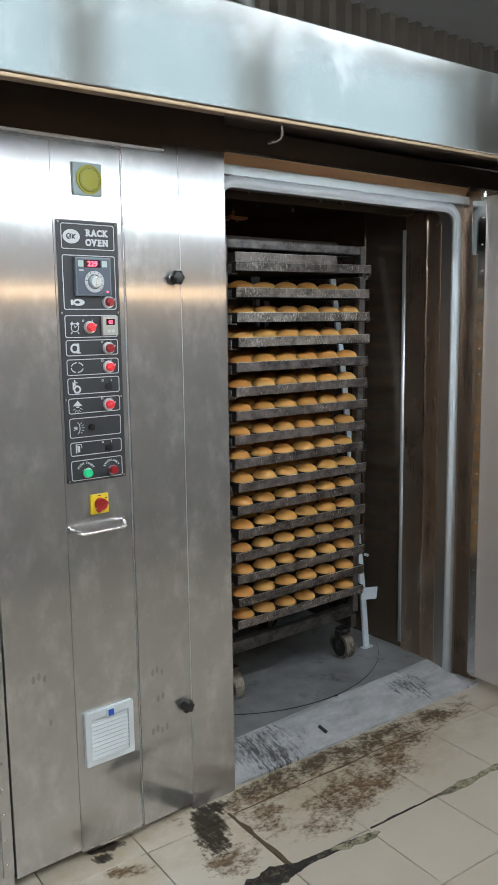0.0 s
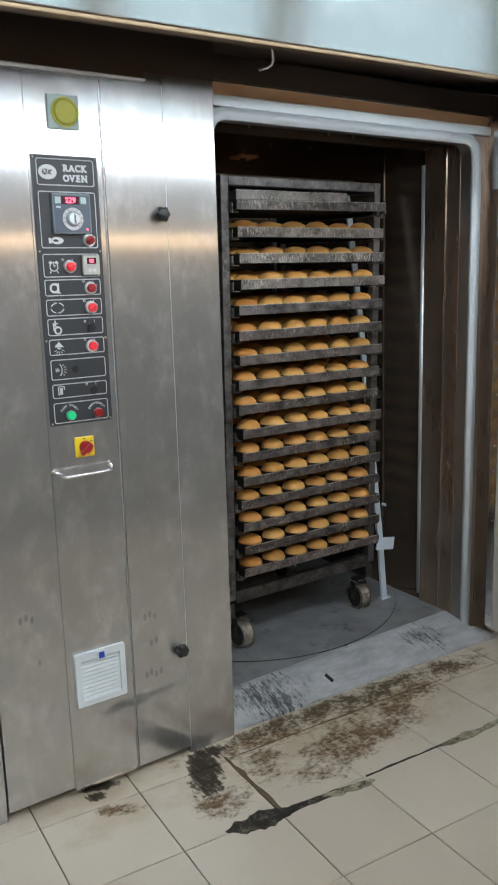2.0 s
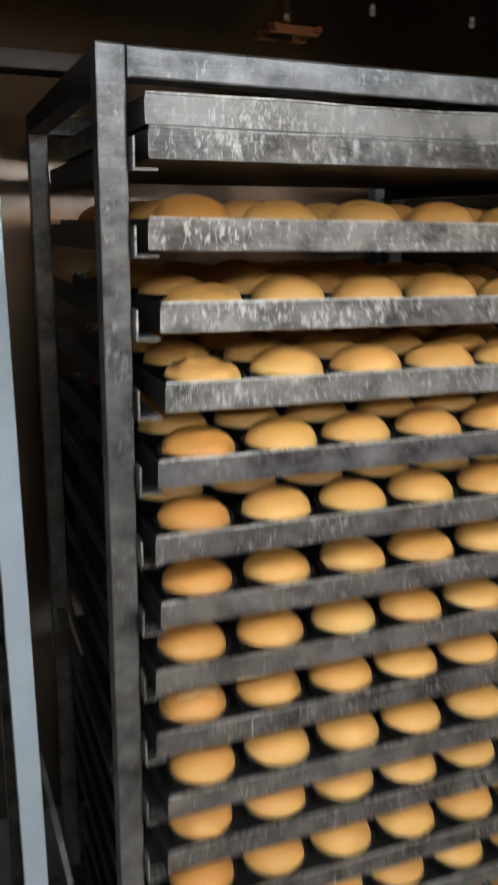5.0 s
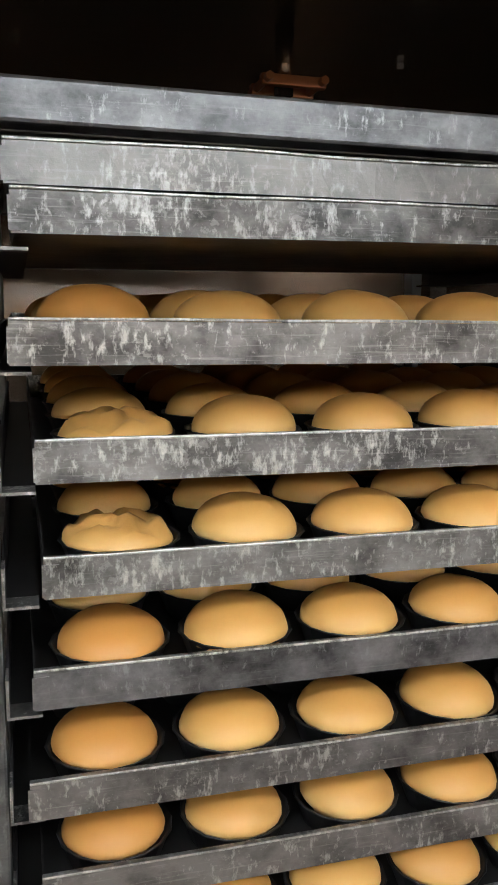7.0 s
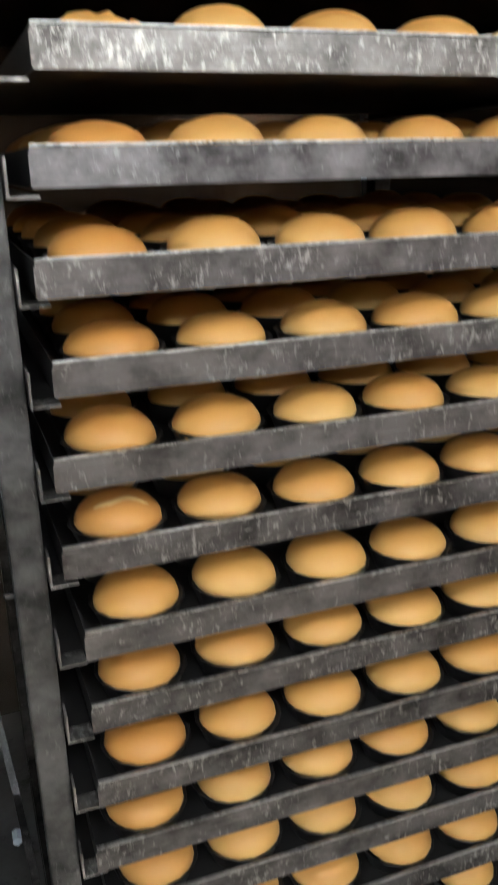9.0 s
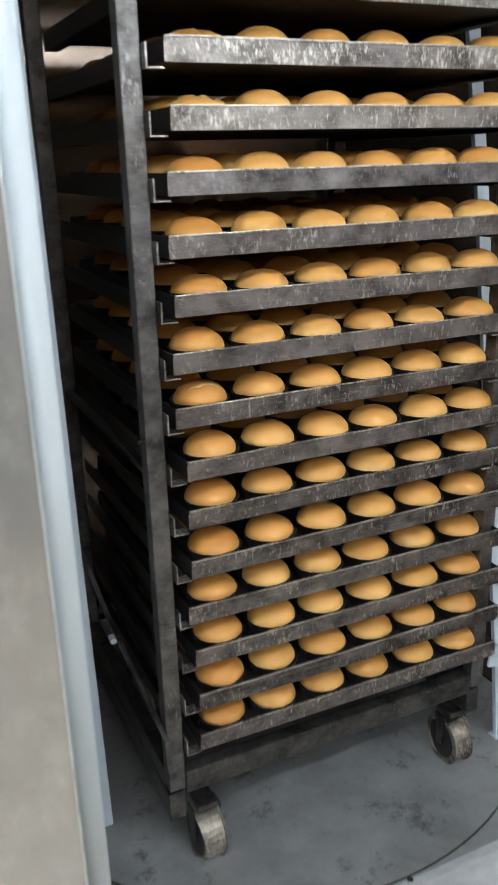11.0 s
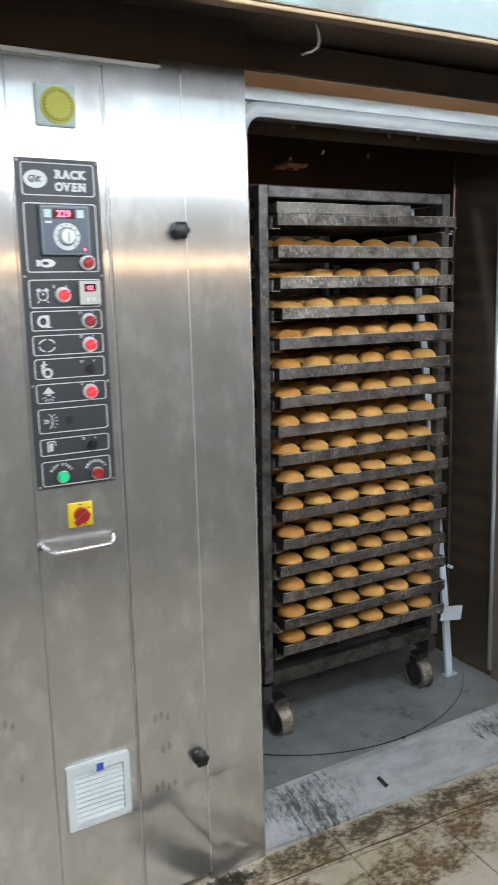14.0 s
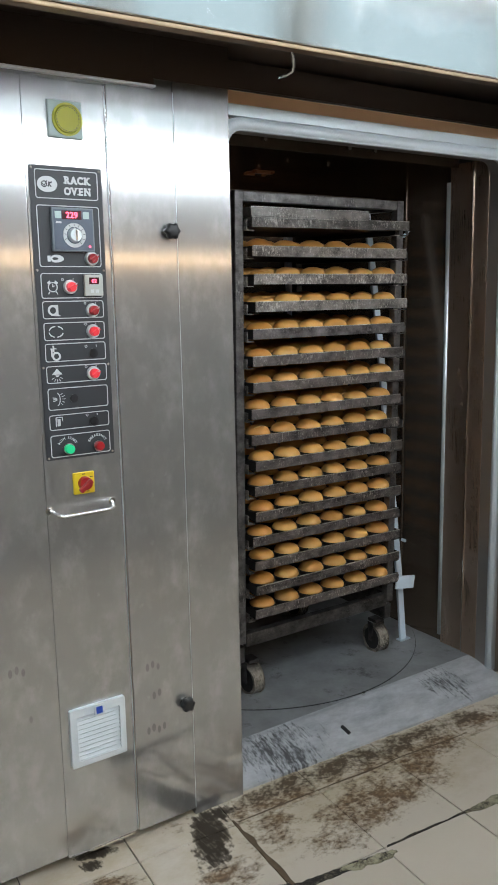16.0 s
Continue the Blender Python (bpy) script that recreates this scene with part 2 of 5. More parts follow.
def tile_material():
    """Cream glazed tile, yellowed at random, with baked rust in smeared patches and black grease runs."""
    m = mat("cream_floor_tile", (0.5, 0.46, 0.38), 0.32)
    n = Net(m)
    rnd = n.t.nodes.new("ShaderNodeObjectInfo").outputs["Random"]
    cloud = n.noise(n.coords((3.2, 3.2, 1)), 1.0, 5)
    base = n.mix(cloud, (0.53, 0.455, 0.37), (0.61, 0.55, 0.465))
    base = n.mix(n.maths("MULTIPLY", rnd, 0.35), base, (0.47, 0.405, 0.33))
    pos = n.t.nodes.new("ShaderNodeNewGeometry").outputs["Position"]
    sep = n.t.nodes.new("ShaderNodeSeparateXYZ")
    n.link(pos, sep.inputs[0])

    def patch(x0, y0, a, b, turn):
        """One minus the squared distance from the middle of a turned oval: 1 in its middle, 0 on its rim."""
        dx, dy = n.maths("SUBTRACT", sep.outputs["X"], x0), n.maths("SUBTRACT", sep.outputs["Y"], y0)
        co, si = math.cos(radians(turn)), math.sin(radians(turn))
        u = n.maths("DIVIDE", n.maths("ADD", n.maths("MULTIPLY", dx, co), n.maths("MULTIPLY", dy, si)), a)
        v = n.maths("DIVIDE", n.maths("SUBTRACT", n.maths("MULTIPLY", dy, co), n.maths("MULTIPLY", dx, si)), b)
        return n.maths("MAXIMUM", n.maths("SUBTRACT", 1.0, n.maths("ADD", n.maths("MULTIPLY", u, u), n.maths("MULTIPLY", v, v))), -1.0)

    def union(rows):
        out = None
        for row in rows:
            p = patch(*row)
            out = p if out is None else n.maths("MAXIMUM", out, p)
        return out

    blot = n.noise(n.coords((9, 12, 1)), 1.0, 6, 0.7)
    speck = n.noise(n.coords((46, 60, 1)), 1.0, 6, 0.75)
    smear = n.noise(n.coords((60, 11, 1)), 1.0, 5, 0.7)
    # old yellow grease film
    film = union(((0.35, -0.12, 0.95, 0.30, -2), (-0.52, -0.02, 0.30, 0.09, 0), (-0.52, -0.16, 0.20, 0.08, 10)))
    ff = n.ramp(n.maths("ADD", n.maths("MULTIPLY", film, 0.35), blot), [(0.55, (0, 0, 0)), (0.95, (0.6, 0.6, 0.6))])
    col = n.mix(ff, base, (0.36, 0.28, 0.15))
    # rust-brown scorched patches
    rust = union(((0.45, -0.055, 0.72, 0.062, -3), (0.30, -0.27, 0.32, 0.12, 14), (0.56, -0.20, 0.22, 0.10, 52), (0.47, -0.075, 0.38, 0.085, -3), (0.05, -0.080, 0.24, 0.075, -4),
                  (0.92, -0.10, 0.24, 0.085, -4), (0.72, -0.15, 0.16, 0.09, 20), (-0.02, -0.18, 0.12, 0.09, 50), (-0.23, -0.29, 0.10, 0.07, 0), (-0.50, -0.13, 0.08, 0.03, -30)))
    rv = n.maths("ADD", n.maths("MULTIPLY", rust, 0.20), n.maths("ADD", n.maths("MULTIPLY", blot, 0.80), n.maths("MULTIPLY", speck, 0.75)))
    rf = n.ramp(rv, [(0.80, (0, 0, 0)), (0.90, (0.45, 0.45, 0.45)), (1.0, (0.92, 0.92, 0.92))])
    rc = n.ramp(speck, [(0.35, (0.25, 0.16, 0.085)), (0.5, (0.145, 0.086, 0.044)), (0.66, (0.055, 0.036, 0.022))])
    near = n.ramp(n.maths("ADD", patch(0.45, -0.035, 0.85, 0.085, -3), n.maths("MULTIPLY", n.maths("SUBTRACT", blot, 0.5), 2.2)), [(0.15, (0, 0, 0)), (0.75, (0.75, 0.75, 0.75))])
    rc = n.mix(near, rc, (0.048, 0.036, 0.025))
    col = n.mix(rf, col, rc)
    # black grease
    grease = union(((-0.195, -0.120, 0.175, 0.068, 64), (-0.13, -0.035, 0.085, 0.045, -8), (-0.50, 0.012, 0.075, 0.030, -18), (-0.53, -0.03, 0.03, 0.04, 60)))
    gv = n.maths("ADD", n.maths("MULTIPLY", grease, 0.34), n.maths("ADD", n.maths("MULTIPLY", smear, 0.75), n.maths("MULTIPLY", speck, 0.60)))
    gf = n.ramp(gv, [(0.76, (0, 0, 0)), (0.84, (0.8, 0.8, 0.8)), (0.94, (0.97, 0.97, 0.97))])
    col = n.mix(gf, col, n.mix(speck, (0.012, 0.010, 0.008), (0.05, 0.036, 0.024)))
    n.color(col)
    dirt = n.maths("MAXIMUM", rf, gf)
    n.rough(n.maths("ADD", n.maths("ADD", 0.26, n.maths("MULTIPLY", cloud, 0.1)), n.maths("MULTIPLY", dirt, 0.36)))
    n.link(n.maths("SUBTRACT", 0.5, n.maths("MULTIPLY", dirt, 0.38)), n.b.inputs["Specular IOR Level"])
    n.bump(n.maths("ADD", n.noise(n.coords((90, 90, 1)), 1.0, 3), n.maths("MULTIPLY", dirt, 0.6)), 0.10, 0.001)
    return m


TILE = tile_material()


def plate_material():
    """Grey sill sheet with bundles of black scrape marks where trolleys roll in."""
    m = mat("scraped_grey_sill_plate", (0.3, 0.31, 0.32), 0.45, 0.2)
    n = Net(m)
    cloud = n.ramp(n.noise(n.coords((7, 16, 5)), 1.0, 6, 0.68), [(0.32, (0, 0, 0)), (0.68, (1, 1, 1))])
    scrape = n.maths("MAXIMUM", n.noise(n.coords((58, 9, 9), turn=-24), 1.0, 6, 0.72), n.noise(n.coords((46, 8, 9), turn=38), 1.0, 6, 0.72))
    patch = n.noise(n.coords((7, 7, 7)), 1.0, 3)
    pos = n.t.nodes.new("ShaderNodeNewGeometry").outputs["Position"]
    sep = n.t.nodes.new("ShaderNodeSeparateXYZ")
    n.link(pos, sep.inputs[0])
    zone = None
    for x0, y0, a, b in ((0.22, 0.07, 0.27, 0.21), (1.02, 0.09, 0.17, 0.17)):
        ex = n.maths("POWER", n.maths("DIVIDE", n.maths("SUBTRACT", sep.outputs["X"], x0), a), 2.0)
        ey = n.maths("POWER", n.maths("DIVIDE", n.maths("SUBTRACT", sep.outputs["Y"], y0), b), 2.0)
        z = n.maths("MAXIMUM", n.maths("SUBTRACT", 1.0, n.maths("ADD", ex, ey)), 0.0)
        zone = z if zone is None else n.maths("MAXIMUM", zone, z)
    base = n.mix(cloud, (0.33, 0.34, 0.355), (0.58, 0.595, 0.615))
    hair = n.noise(n.coords((130, 60, 9), turn=15), 1.0, 5, 0.75)
    v = n.maths("ADD", n.maths("ADD", n.maths("MULTIPLY", scrape, 0.45), n.maths("MULTIPLY", hair, 0.36)), n.maths("ADD", n.maths("MULTIPLY", patch, 0.24), n.maths("MULTIPLY", zone, 0.20)))
    f = n.ramp(v, [(0.683, (0, 0, 0)), (0.765, (0.92, 0.92, 0.92))])
    n.color(n.mix(f, base, (0.05, 0.05, 0.052)))
    n.rough(n.maths("ADD", 0.34, n.maths("MULTIPLY", cloud, 0.25)))
    n.bump(scrape, 0.1, 0.001)
    return m


PLATE = plate_material()


def disc_material():
    m = mat("shaded_oven_floor_plate", (0.12, 0.125, 0.13), 0.4, 0.25)
    n = Net(m)
    cloud = n.ramp(n.noise(n.coords((6, 6, 5)), 1.0, 6, 0.66), [(0.32, (0, 0, 0)), (0.68, (1, 1, 1))])
    spill = n.ramp(n.noise(n.coords((11, 11, 5)), 1.0, 7, 0.72), [(0.565, (0, 0, 0)), (0.68, (0.75, 0.75, 0.75))])
    # darker than the sill: the oven's shade is in this tone
    c = n.mix(cloud, (0.205, 0.21, 0.213), (0.36, 0.37, 0.375))
    n.color(n.mix(spill, c, (0.06, 0.055, 0.05)))
    n.rough(n.maths("ADD", 0.3, n.maths("MULTIPLY", cloud, 0.25)))
    return m


DISC = disc_material()


WALL = plain("painted_plaster", (0.50, 0.465, 0.42), (0.62, 0.585, 0.535), 1.2)
CEILING = plain("pale_ceiling_sheet", (0.45, 0.45, 0.44), (0.55, 0.55, 0.54), 0.8)
BACK_WALL = plain("brown_corrugated_wall", (0.055, 0.044, 0.033), (0.115, 0.092, 0.07), 3)
PIPE = mat("grey_flue_pipe", (0.22, 0.22, 0.21), 0.4, 0.6)
SLAB = plain("dirty_screed", (0.09, 0.08, 0.065), (0.14, 0.12, 0.10), 6, 0.9)
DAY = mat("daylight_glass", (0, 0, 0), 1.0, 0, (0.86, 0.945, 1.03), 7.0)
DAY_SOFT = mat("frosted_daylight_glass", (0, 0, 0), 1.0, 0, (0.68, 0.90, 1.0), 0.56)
# glow of the added high band, fill light for the trays
HIGH_FILL = mat("high_fill_glass", (0, 0, 0), 1.0, 0, (0.84, 0.95, 1.04), 12.0)
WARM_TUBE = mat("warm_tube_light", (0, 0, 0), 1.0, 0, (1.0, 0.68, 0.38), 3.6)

# ---- building helpers ----
PLACE = {}


def thing(name, base=(0, 0, 0), label="", category="", group="", kind="", m=None):
    ob = new(name)
    ob.empty_display_size = 0.05
    ob.matrix_world = m or Matrix.Translation(base)
    PLACE[ob.name] = m.copy() if m else Matrix.Translation(base)
    return tagged(ob, label, category, group, kind)


def mesh_of(bm, name, material, smooth=False):
    me = bpy.data.meshes.new(name)
    bm.to_mesh(me)
    bm.free()
    for mm in (material if isinstance(material, (list, tuple)) else [material]):
        me.materials.append(mm)
    if smooth:
        for p in me.polygons:
            p.use_smooth = True
    return me


def part(name, bm, material, parent=None, label="", smooth=False, kind=""):
    """One mesh object from a bmesh in world metres, under a thing or a part."""
    if parent is not None:
        bm.transform(PLACE[parent.name].inverted())
    ob = new(name, mesh_of(bm, name, material, smooth))
    if parent is not None:
        ob.parent = parent
        PLACE[ob.name] = PLACE[parent.name]
    else:
        PLACE[ob.name] = Matrix.Identity(4)
    return tagged(ob, label, kind=kind)


def box(x0, x1, y0, y1, z0, z1, bevel=0.0, bm=None, seg=2):
    own = bmesh.new()
    bmesh.ops.create_cube(own, size=1.0)
    for v in own.verts:
        v.co = Vector(((x0 + x1) / 2 + v.co.x * (x1 - x0), (y0 + y1) / 2 + v.co.y * (y1 - y0), (z0 + z1) / 2 + v.co.z * (z1 - z0)))
    if bevel:
        bmesh.ops.bevel(own, geom=own.edges[:], offset=bevel, segments=seg, affect="EDGES", profile=0.6)
    return join(bm, own)


def join(bm, own):
    if bm is None:
        return own
    me = bpy.data.meshes.new("tmp")
    own.to_mesh(me)
    own.free()
    bm.from_mesh(me)
    bpy.data.meshes.remove(me)
    return bm


def rod(a, b, r, bm=None, n=12, r2=None):
    a, b = Vector(a), Vector(b)
    own = bmesh.new()
    bmesh.ops.create_cone(own, cap_ends=True, segments=n, radius1=r, radius2=r if r2 is None else r2, depth=(b - a).length)
    own.transform(Matrix.Translation((a + b) / 2) @ (b - a).to_track_quat("Z", "Y").to_matrix().to_4x4())
    return join(bm, own)


def sweep(points, r, bm=None, n=8):
    """A round bar along a line of points."""
    own = bmesh.new()
    pts = [Vector(p) for p in points]
    rings = []
    for i, p in enumerate(pts):
        d = (pts[min(i + 1, len(pts) - 1)] - pts[max(i - 1, 0)]).normalized()
        q = d.to_track_quat("Z", "Y")
        rings.append([own.verts.new(p + q @ Vector((r * math.cos(2 * math.pi * k / n), r * math.sin(2 * math.pi * k / n), 0))) for k in range(n)])
    for a, b in zip(rings, rings[1:]):
        for k in range(n):
            own.faces.new((a[k], a[(k + 1) % n], b[(k + 1) % n], b[k]))
    own.faces.new(rings[0][::-1])
    own.faces.new(rings[-1])
    return join(bm, own)


def extrude_outline(outline, depth, to_world, bm=None):
    """A prism: an outline in a plane, pushed out by depth; to_world(u, v, w) gives the place."""
    own = bmesh.new()
    a = [own.verts.new(to_world(u, v, 0)) for u, v in outline]
    b = [own.verts.new(to_world(u, v, depth)) for u, v in outline]
    own.faces.new(a)
    own.faces.new(b[::-1])
    for i in range(len(a)):
        j = (i + 1) % len(a)
        own.faces.new((a[i], b[i], b[j], a[j]))
    bmesh.ops.recalc_face_normals(own, faces=own.faces[:])
    return join(bm, own)


def round_rect(x0, x1, z0, z1, r, n=5):
    out = []
    for cx, cz, a0 in ((x1 - r, z1 - r, 0), (x0 + r, z1 - r, 90), (x0 + r, z0 + r, 180), (x1 - r, z0 + r, 270)):
        for k in range(n + 1):
            a = radians(a0 + 90 * k / n)
            out.append((cx + r * math.cos(a), cz + r * math.sin(a)))
    return out


def ring_prism(outer, inner, y0, y1, bm=None):
    """A frame between two outlines of equal point count, standing upright from y0 to y1."""
    own = bmesh.new()
    vs = [[own.verts.new((x, y, z)) for x, z in o] for o in (outer, inner) for y in (y0, y1)]
    of, ob_, inf, inb = vs
    n = len(outer)
    for i in range(n):
        j = (i + 1) % n
        own.faces.new((of[i], of[j], inf[j], inf[i]))
        own.faces.new((ob_[j], ob_[i], inb[i], inb[j]))
        own.faces.new((of[j], of[i], ob_[i], ob_[j]))
        own.faces.new((inf[i], inf[j], inb[j], inb[i]))
    bmesh.ops.recalc_face_normals(own, faces=own.faces[:])
    return join(bm, own)


def front(u, v, w):
    return (u, -w, v)


def disc(x, z, r, y0, y1, bm=None, n=28, r2=None):
    return rod((x, y0, z), (x, y1, z), r, bm, n, r2)

# ---- the room ----
def setting(name, bm, material, label, category):
    ob = part(name, bm, material)
    return tagged(ob, label, category, kind="structure")


floor = setting("floor", box(-4.2, 6.2, -2.9, 2.6, -0.2, -0.006), SLAB, "dirty screed under cream square floor tiles", "floor")
setting("ceiling", box(-4.2, 6.2, -2.9, 2.6, 3.9, 4.0), CEILING, "pale sheet ceiling high above the ovens", "ceiling")
setting("wall_west", box(-4.3, -4.2, -2.9, 2.6, -0.1, 4.0), WALL, "plain painted plaster side wall", "wall")
setting("wall_east", box(6.2, 6.3, -2.9, 2.6, -0.1, 4.0), WALL, "plain painted plaster side wall", "wall")

# wall behind the oven, of upright corrugated sheet
bm = bmesh.new()
prev = None
x = -4.2
k = 0
while x < 6.2:
    ys = 2.42 if k % 4 in (0, 1) else 2.36
    col = [bm.verts.new((x, ys, z)) for z in (-0.1, 4.0)]
    if prev:
        bm.faces.new((prev[0], col[0], col[1], prev[1]))
    prev = col
    x += 0.05 if k % 2 == 0 else 0.03
    k += 1
box(-4.2, 6.2, 2.43, 2.6, -0.1, 4.0, 0, bm)
setting("wall_north", bm, BACK_WALL, "dark brown upright corrugated sheet wall behind the oven", "wall")

# glazed wall opposite the oven: solid below, two bands of windows with piers between
def south_wall():
    bm = box(-4.2, 6.2, -2.9, -2.7, -0.1, 2.27)
    box(-4.2, 6.2, -2.9, -2.7, 2.53, 2.58, 0, bm)
    box(-4.2, 6.2, -2.9, -2.7, 3.44, 3.62, 0, bm)
    box(-4.2, 6.2, -2.9, -2.7, 3.88, 4.0, 0, bm)
    box(3.6, 6.2, -2.9, -2.7, 2.27, 2.53, 0, bm)
    box(3.8, 6.2, -2.9, -2.7, 3.62, 3.88, 0, bm)
    for px, w in ((-4.2, 0.5), (-2.3, 0.16), (-0.62, 0.16), (0.55, 0.17), (1.75, 0.17), (3.8, 2.4)):
        box(px, px + w, -2.9, -2.7, 2.58, 3.44, 0, bm)
    return setting("wall_south", bm, WALL, "painted wall with two bands of daylight windows", "wall")


south_wall()
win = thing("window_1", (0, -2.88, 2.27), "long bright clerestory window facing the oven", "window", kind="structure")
part("pane", box(-3.6, 3.6, -2.895, -2.885, 2.27, 2.53), DAY, win, "bright glowing glass")
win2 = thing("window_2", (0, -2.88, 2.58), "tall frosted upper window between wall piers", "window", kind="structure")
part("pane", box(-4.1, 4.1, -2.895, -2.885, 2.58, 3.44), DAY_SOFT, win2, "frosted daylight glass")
# added band, never in view, lights the buns from higher up
fill_win = thing("fill_window", (0, -2.88, 3.62), "added glowing window band under the ceiling, unseen", "window", kind="structure")
part("pane", box(-3.8, 3.8, -2.75, -2.74, 3.62, 3.88), HIGH_FILL, fill_win, "bright glowing glass")
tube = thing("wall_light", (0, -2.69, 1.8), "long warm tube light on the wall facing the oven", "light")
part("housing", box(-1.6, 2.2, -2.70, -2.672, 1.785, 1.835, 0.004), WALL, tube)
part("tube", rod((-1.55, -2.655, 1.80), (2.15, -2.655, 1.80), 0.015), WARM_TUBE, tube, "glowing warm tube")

# added strip lights, out of view under the ceiling, to brighten the floor
GLOW = mat("fill_strip_glow", (0, 0, 0), 1.0, 0, (0.93, 0.97, 1.0), 2.6)
for lx in (-2.4, -0.8, 0.8, 2.4):
    cl = thing("fill_ceiling_light", (lx, -1.6, 3.9), "added white strip light under the ceiling, for fill", "light", "ceiling lights")
    part("housing", box(lx - 0.63, lx + 0.63, -1.77, -1.43, 3.86, 3.899, 0.004), CEILING, cl)
    part("diffuser", box(lx - 0.6, lx + 0.6, -1.74, -1.46, 3.845, 3.859, 0.002), GLOW, cl, "glowing diffuser")

# flue pipes behind the canopy
for px, py, r in ((0.62, 1.75, 0.075), (1.15, 2.1, 0.05), (1.62, 1.9, 0.06), (0.2, 2.15, 0.04)):
    f = thing("flue_pipe", (px, py, 2.3), "upright grey flue pipe behind the canopy", "pipe", "flue pipes")
    b = rod((px, py, 2.3), (px, py, 3.9), r, None, 20)
    part("pipe", b, PIPE, f, smooth=False)
    part("collar", rod((px, py, 2.9), (px, py, 2.96), r + 0.012, None, 20), PIPE, f)

# ---- rack oven: body ----
oven = thing("rack_oven", (0.3, 0.8, 0.0), "tall stainless steel rack oven standing open, hot", "oven")
TOPZ = 2.080


def leaning(bm, x, degrees):
    """Turn a sheet a trifle about the upright through x, as pressed panels never lie quite in one plane."""
    bm.transform(Matrix.Translation((x, 0, 0)) @ Matrix.Rotation(radians(degrees), 4, "Z") @ Matrix.Translation((-x, 0, 0)))
    return bm


part("left_panel", leaning(box(-0.7855, -0.5824, 0.0, 0.05, 0.035, TOPZ, 0.0012), -0.5835, 0.12), STEEL, oven, "brushed steel sheet with finger marks")
part("service_door", box(-0.5820, -0.3705, -0.0012, 0.05, 0.03, TOPZ, 0.0018), STEEL, oven, "brushed steel control panel door")
part("door_trim", box(-0.3686, -0.3662, -0.0045, 0.05, 0.03, TOPZ, 0.001), STEEL_BRIGHT, oven)
part("cover_panel", leaning(box(-0.3645, -0.1750, -0.0030, 0.05, 0.024, TOPZ + 0.006, 0.0018), -0.27, -0.1), STEEL, oven, "brushed steel cover panel with two knobs")
part("front_column", leaning(box(-0.1746, 0.0, 0.0002, 0.052, 0.0, 2.112, 0.0018), 0.0, 0.22), STEEL, oven, "brushed steel column beside the opening")
part("column_return", box(-0.03, -0.0005, 0.0535, 0.0735, 0.0, 2.112, 0.001), STEEL_DULL, oven, "dull folded edge of the column")
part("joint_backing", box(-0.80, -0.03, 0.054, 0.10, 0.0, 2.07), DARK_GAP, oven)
part("base_strip", box(-0.58, -0.375, -0.003, 0.0003, 0.021, 0.0285, 0.001), STEEL_BRIGHT, oven, "thin pale bottom strip")
# thin bright angle along the top, with a dark joint under it
part("top_trim", box(-1.3, -0.228, -0.014, 0.02, 2.0885, 2.0955, 0.003), TRIM, oven, "polished angle trim")
# pale strips draw the light caught on two panel folds
part("seam_edge", box(-0.1752, -0.1742, -0.0036, 0.0, 0.026, 2.084), STEEL_PALE, oven, "folded panel edge, its caught light drawn as a pale strip")
part("seam_edge", box(-0.3702, -0.3692, -0.0040, 0.0, 0.032, 2.078), STEEL_PALE, oven, "folded panel edge, its caught light drawn as a pale strip")
part("top_fillet", box(-0.2275, -0.1750, 0.002, 0.05, 2.0865, 2.1125, 0.001), STEEL, oven)
part("trim_joint", box(-1.3, -0.228, 0.001, 0.05, 2.0806, 2.0880), STEEL, oven)
part("seal_flange", box(0.0008, 0.0120, 0.056, 0.0735, 0.03, 2.05, 0.001), STEEL_PALE, oven, "pale folded flange beside the seal")
for z in (1.02, 0.66):
    part("rivet", rod((0.0003, 0.028, z), (0.0025, 0.028, z), 0.004, None, 8), STEEL_BRIGHT, oven)

# riveted neighbour panel
part("side_panel", box(-1.45, -0.7885, 0.012, 0.06, 0.0, TOPZ, 0.004), STEEL, oven, "riveted steel side sheet")
part("rivet_strip", box(-0.822, -0.790, 0.004, 0.012, 0.05, 2.05, 0.002), STEEL, oven)


def rivet(x, y, z, r=0.0045, axis="y"):
    own = bmesh.new()
    bmesh.ops.create_uvsphere(own, u_segments=8, v_segments=5, radius=r)
    for v in own.verts:
        v.co.y *= 0.55
    if axis == "x":
        own.transform(Matrix.Rotation(radians(90), 4, "Z"))
    own.transform(Matrix.Translation((x, y, z)))
    return own


for k in range(26):
    part("rivet", rivet(-0.812, 0.003, 0.09 + k * 0.0765), STEEL_BRIGHT, oven, smooth=True)

# ---- opening frame, gasket and cavity ----
OX0, OX1, OZ1 = 0.048, 1.25, 2.03
FY = 0.09


def arch(x0, x1, z0, z1, r, n=8):
    pts = [(x0, z0)]
    for k in range(n + 1):
        a = radians(180 - 90 * k / n)
        pts.append((x0 + r + r * math.cos(a), z1 - r + r * math.sin(a)))
    for k in range(n + 1):
        a = radians(90 - 90 * k / n)
        pts.append((x1 - r + r * math.cos(a), z1 - r + r * math.sin(a)))
    pts.append((x1, z0))
    return pts


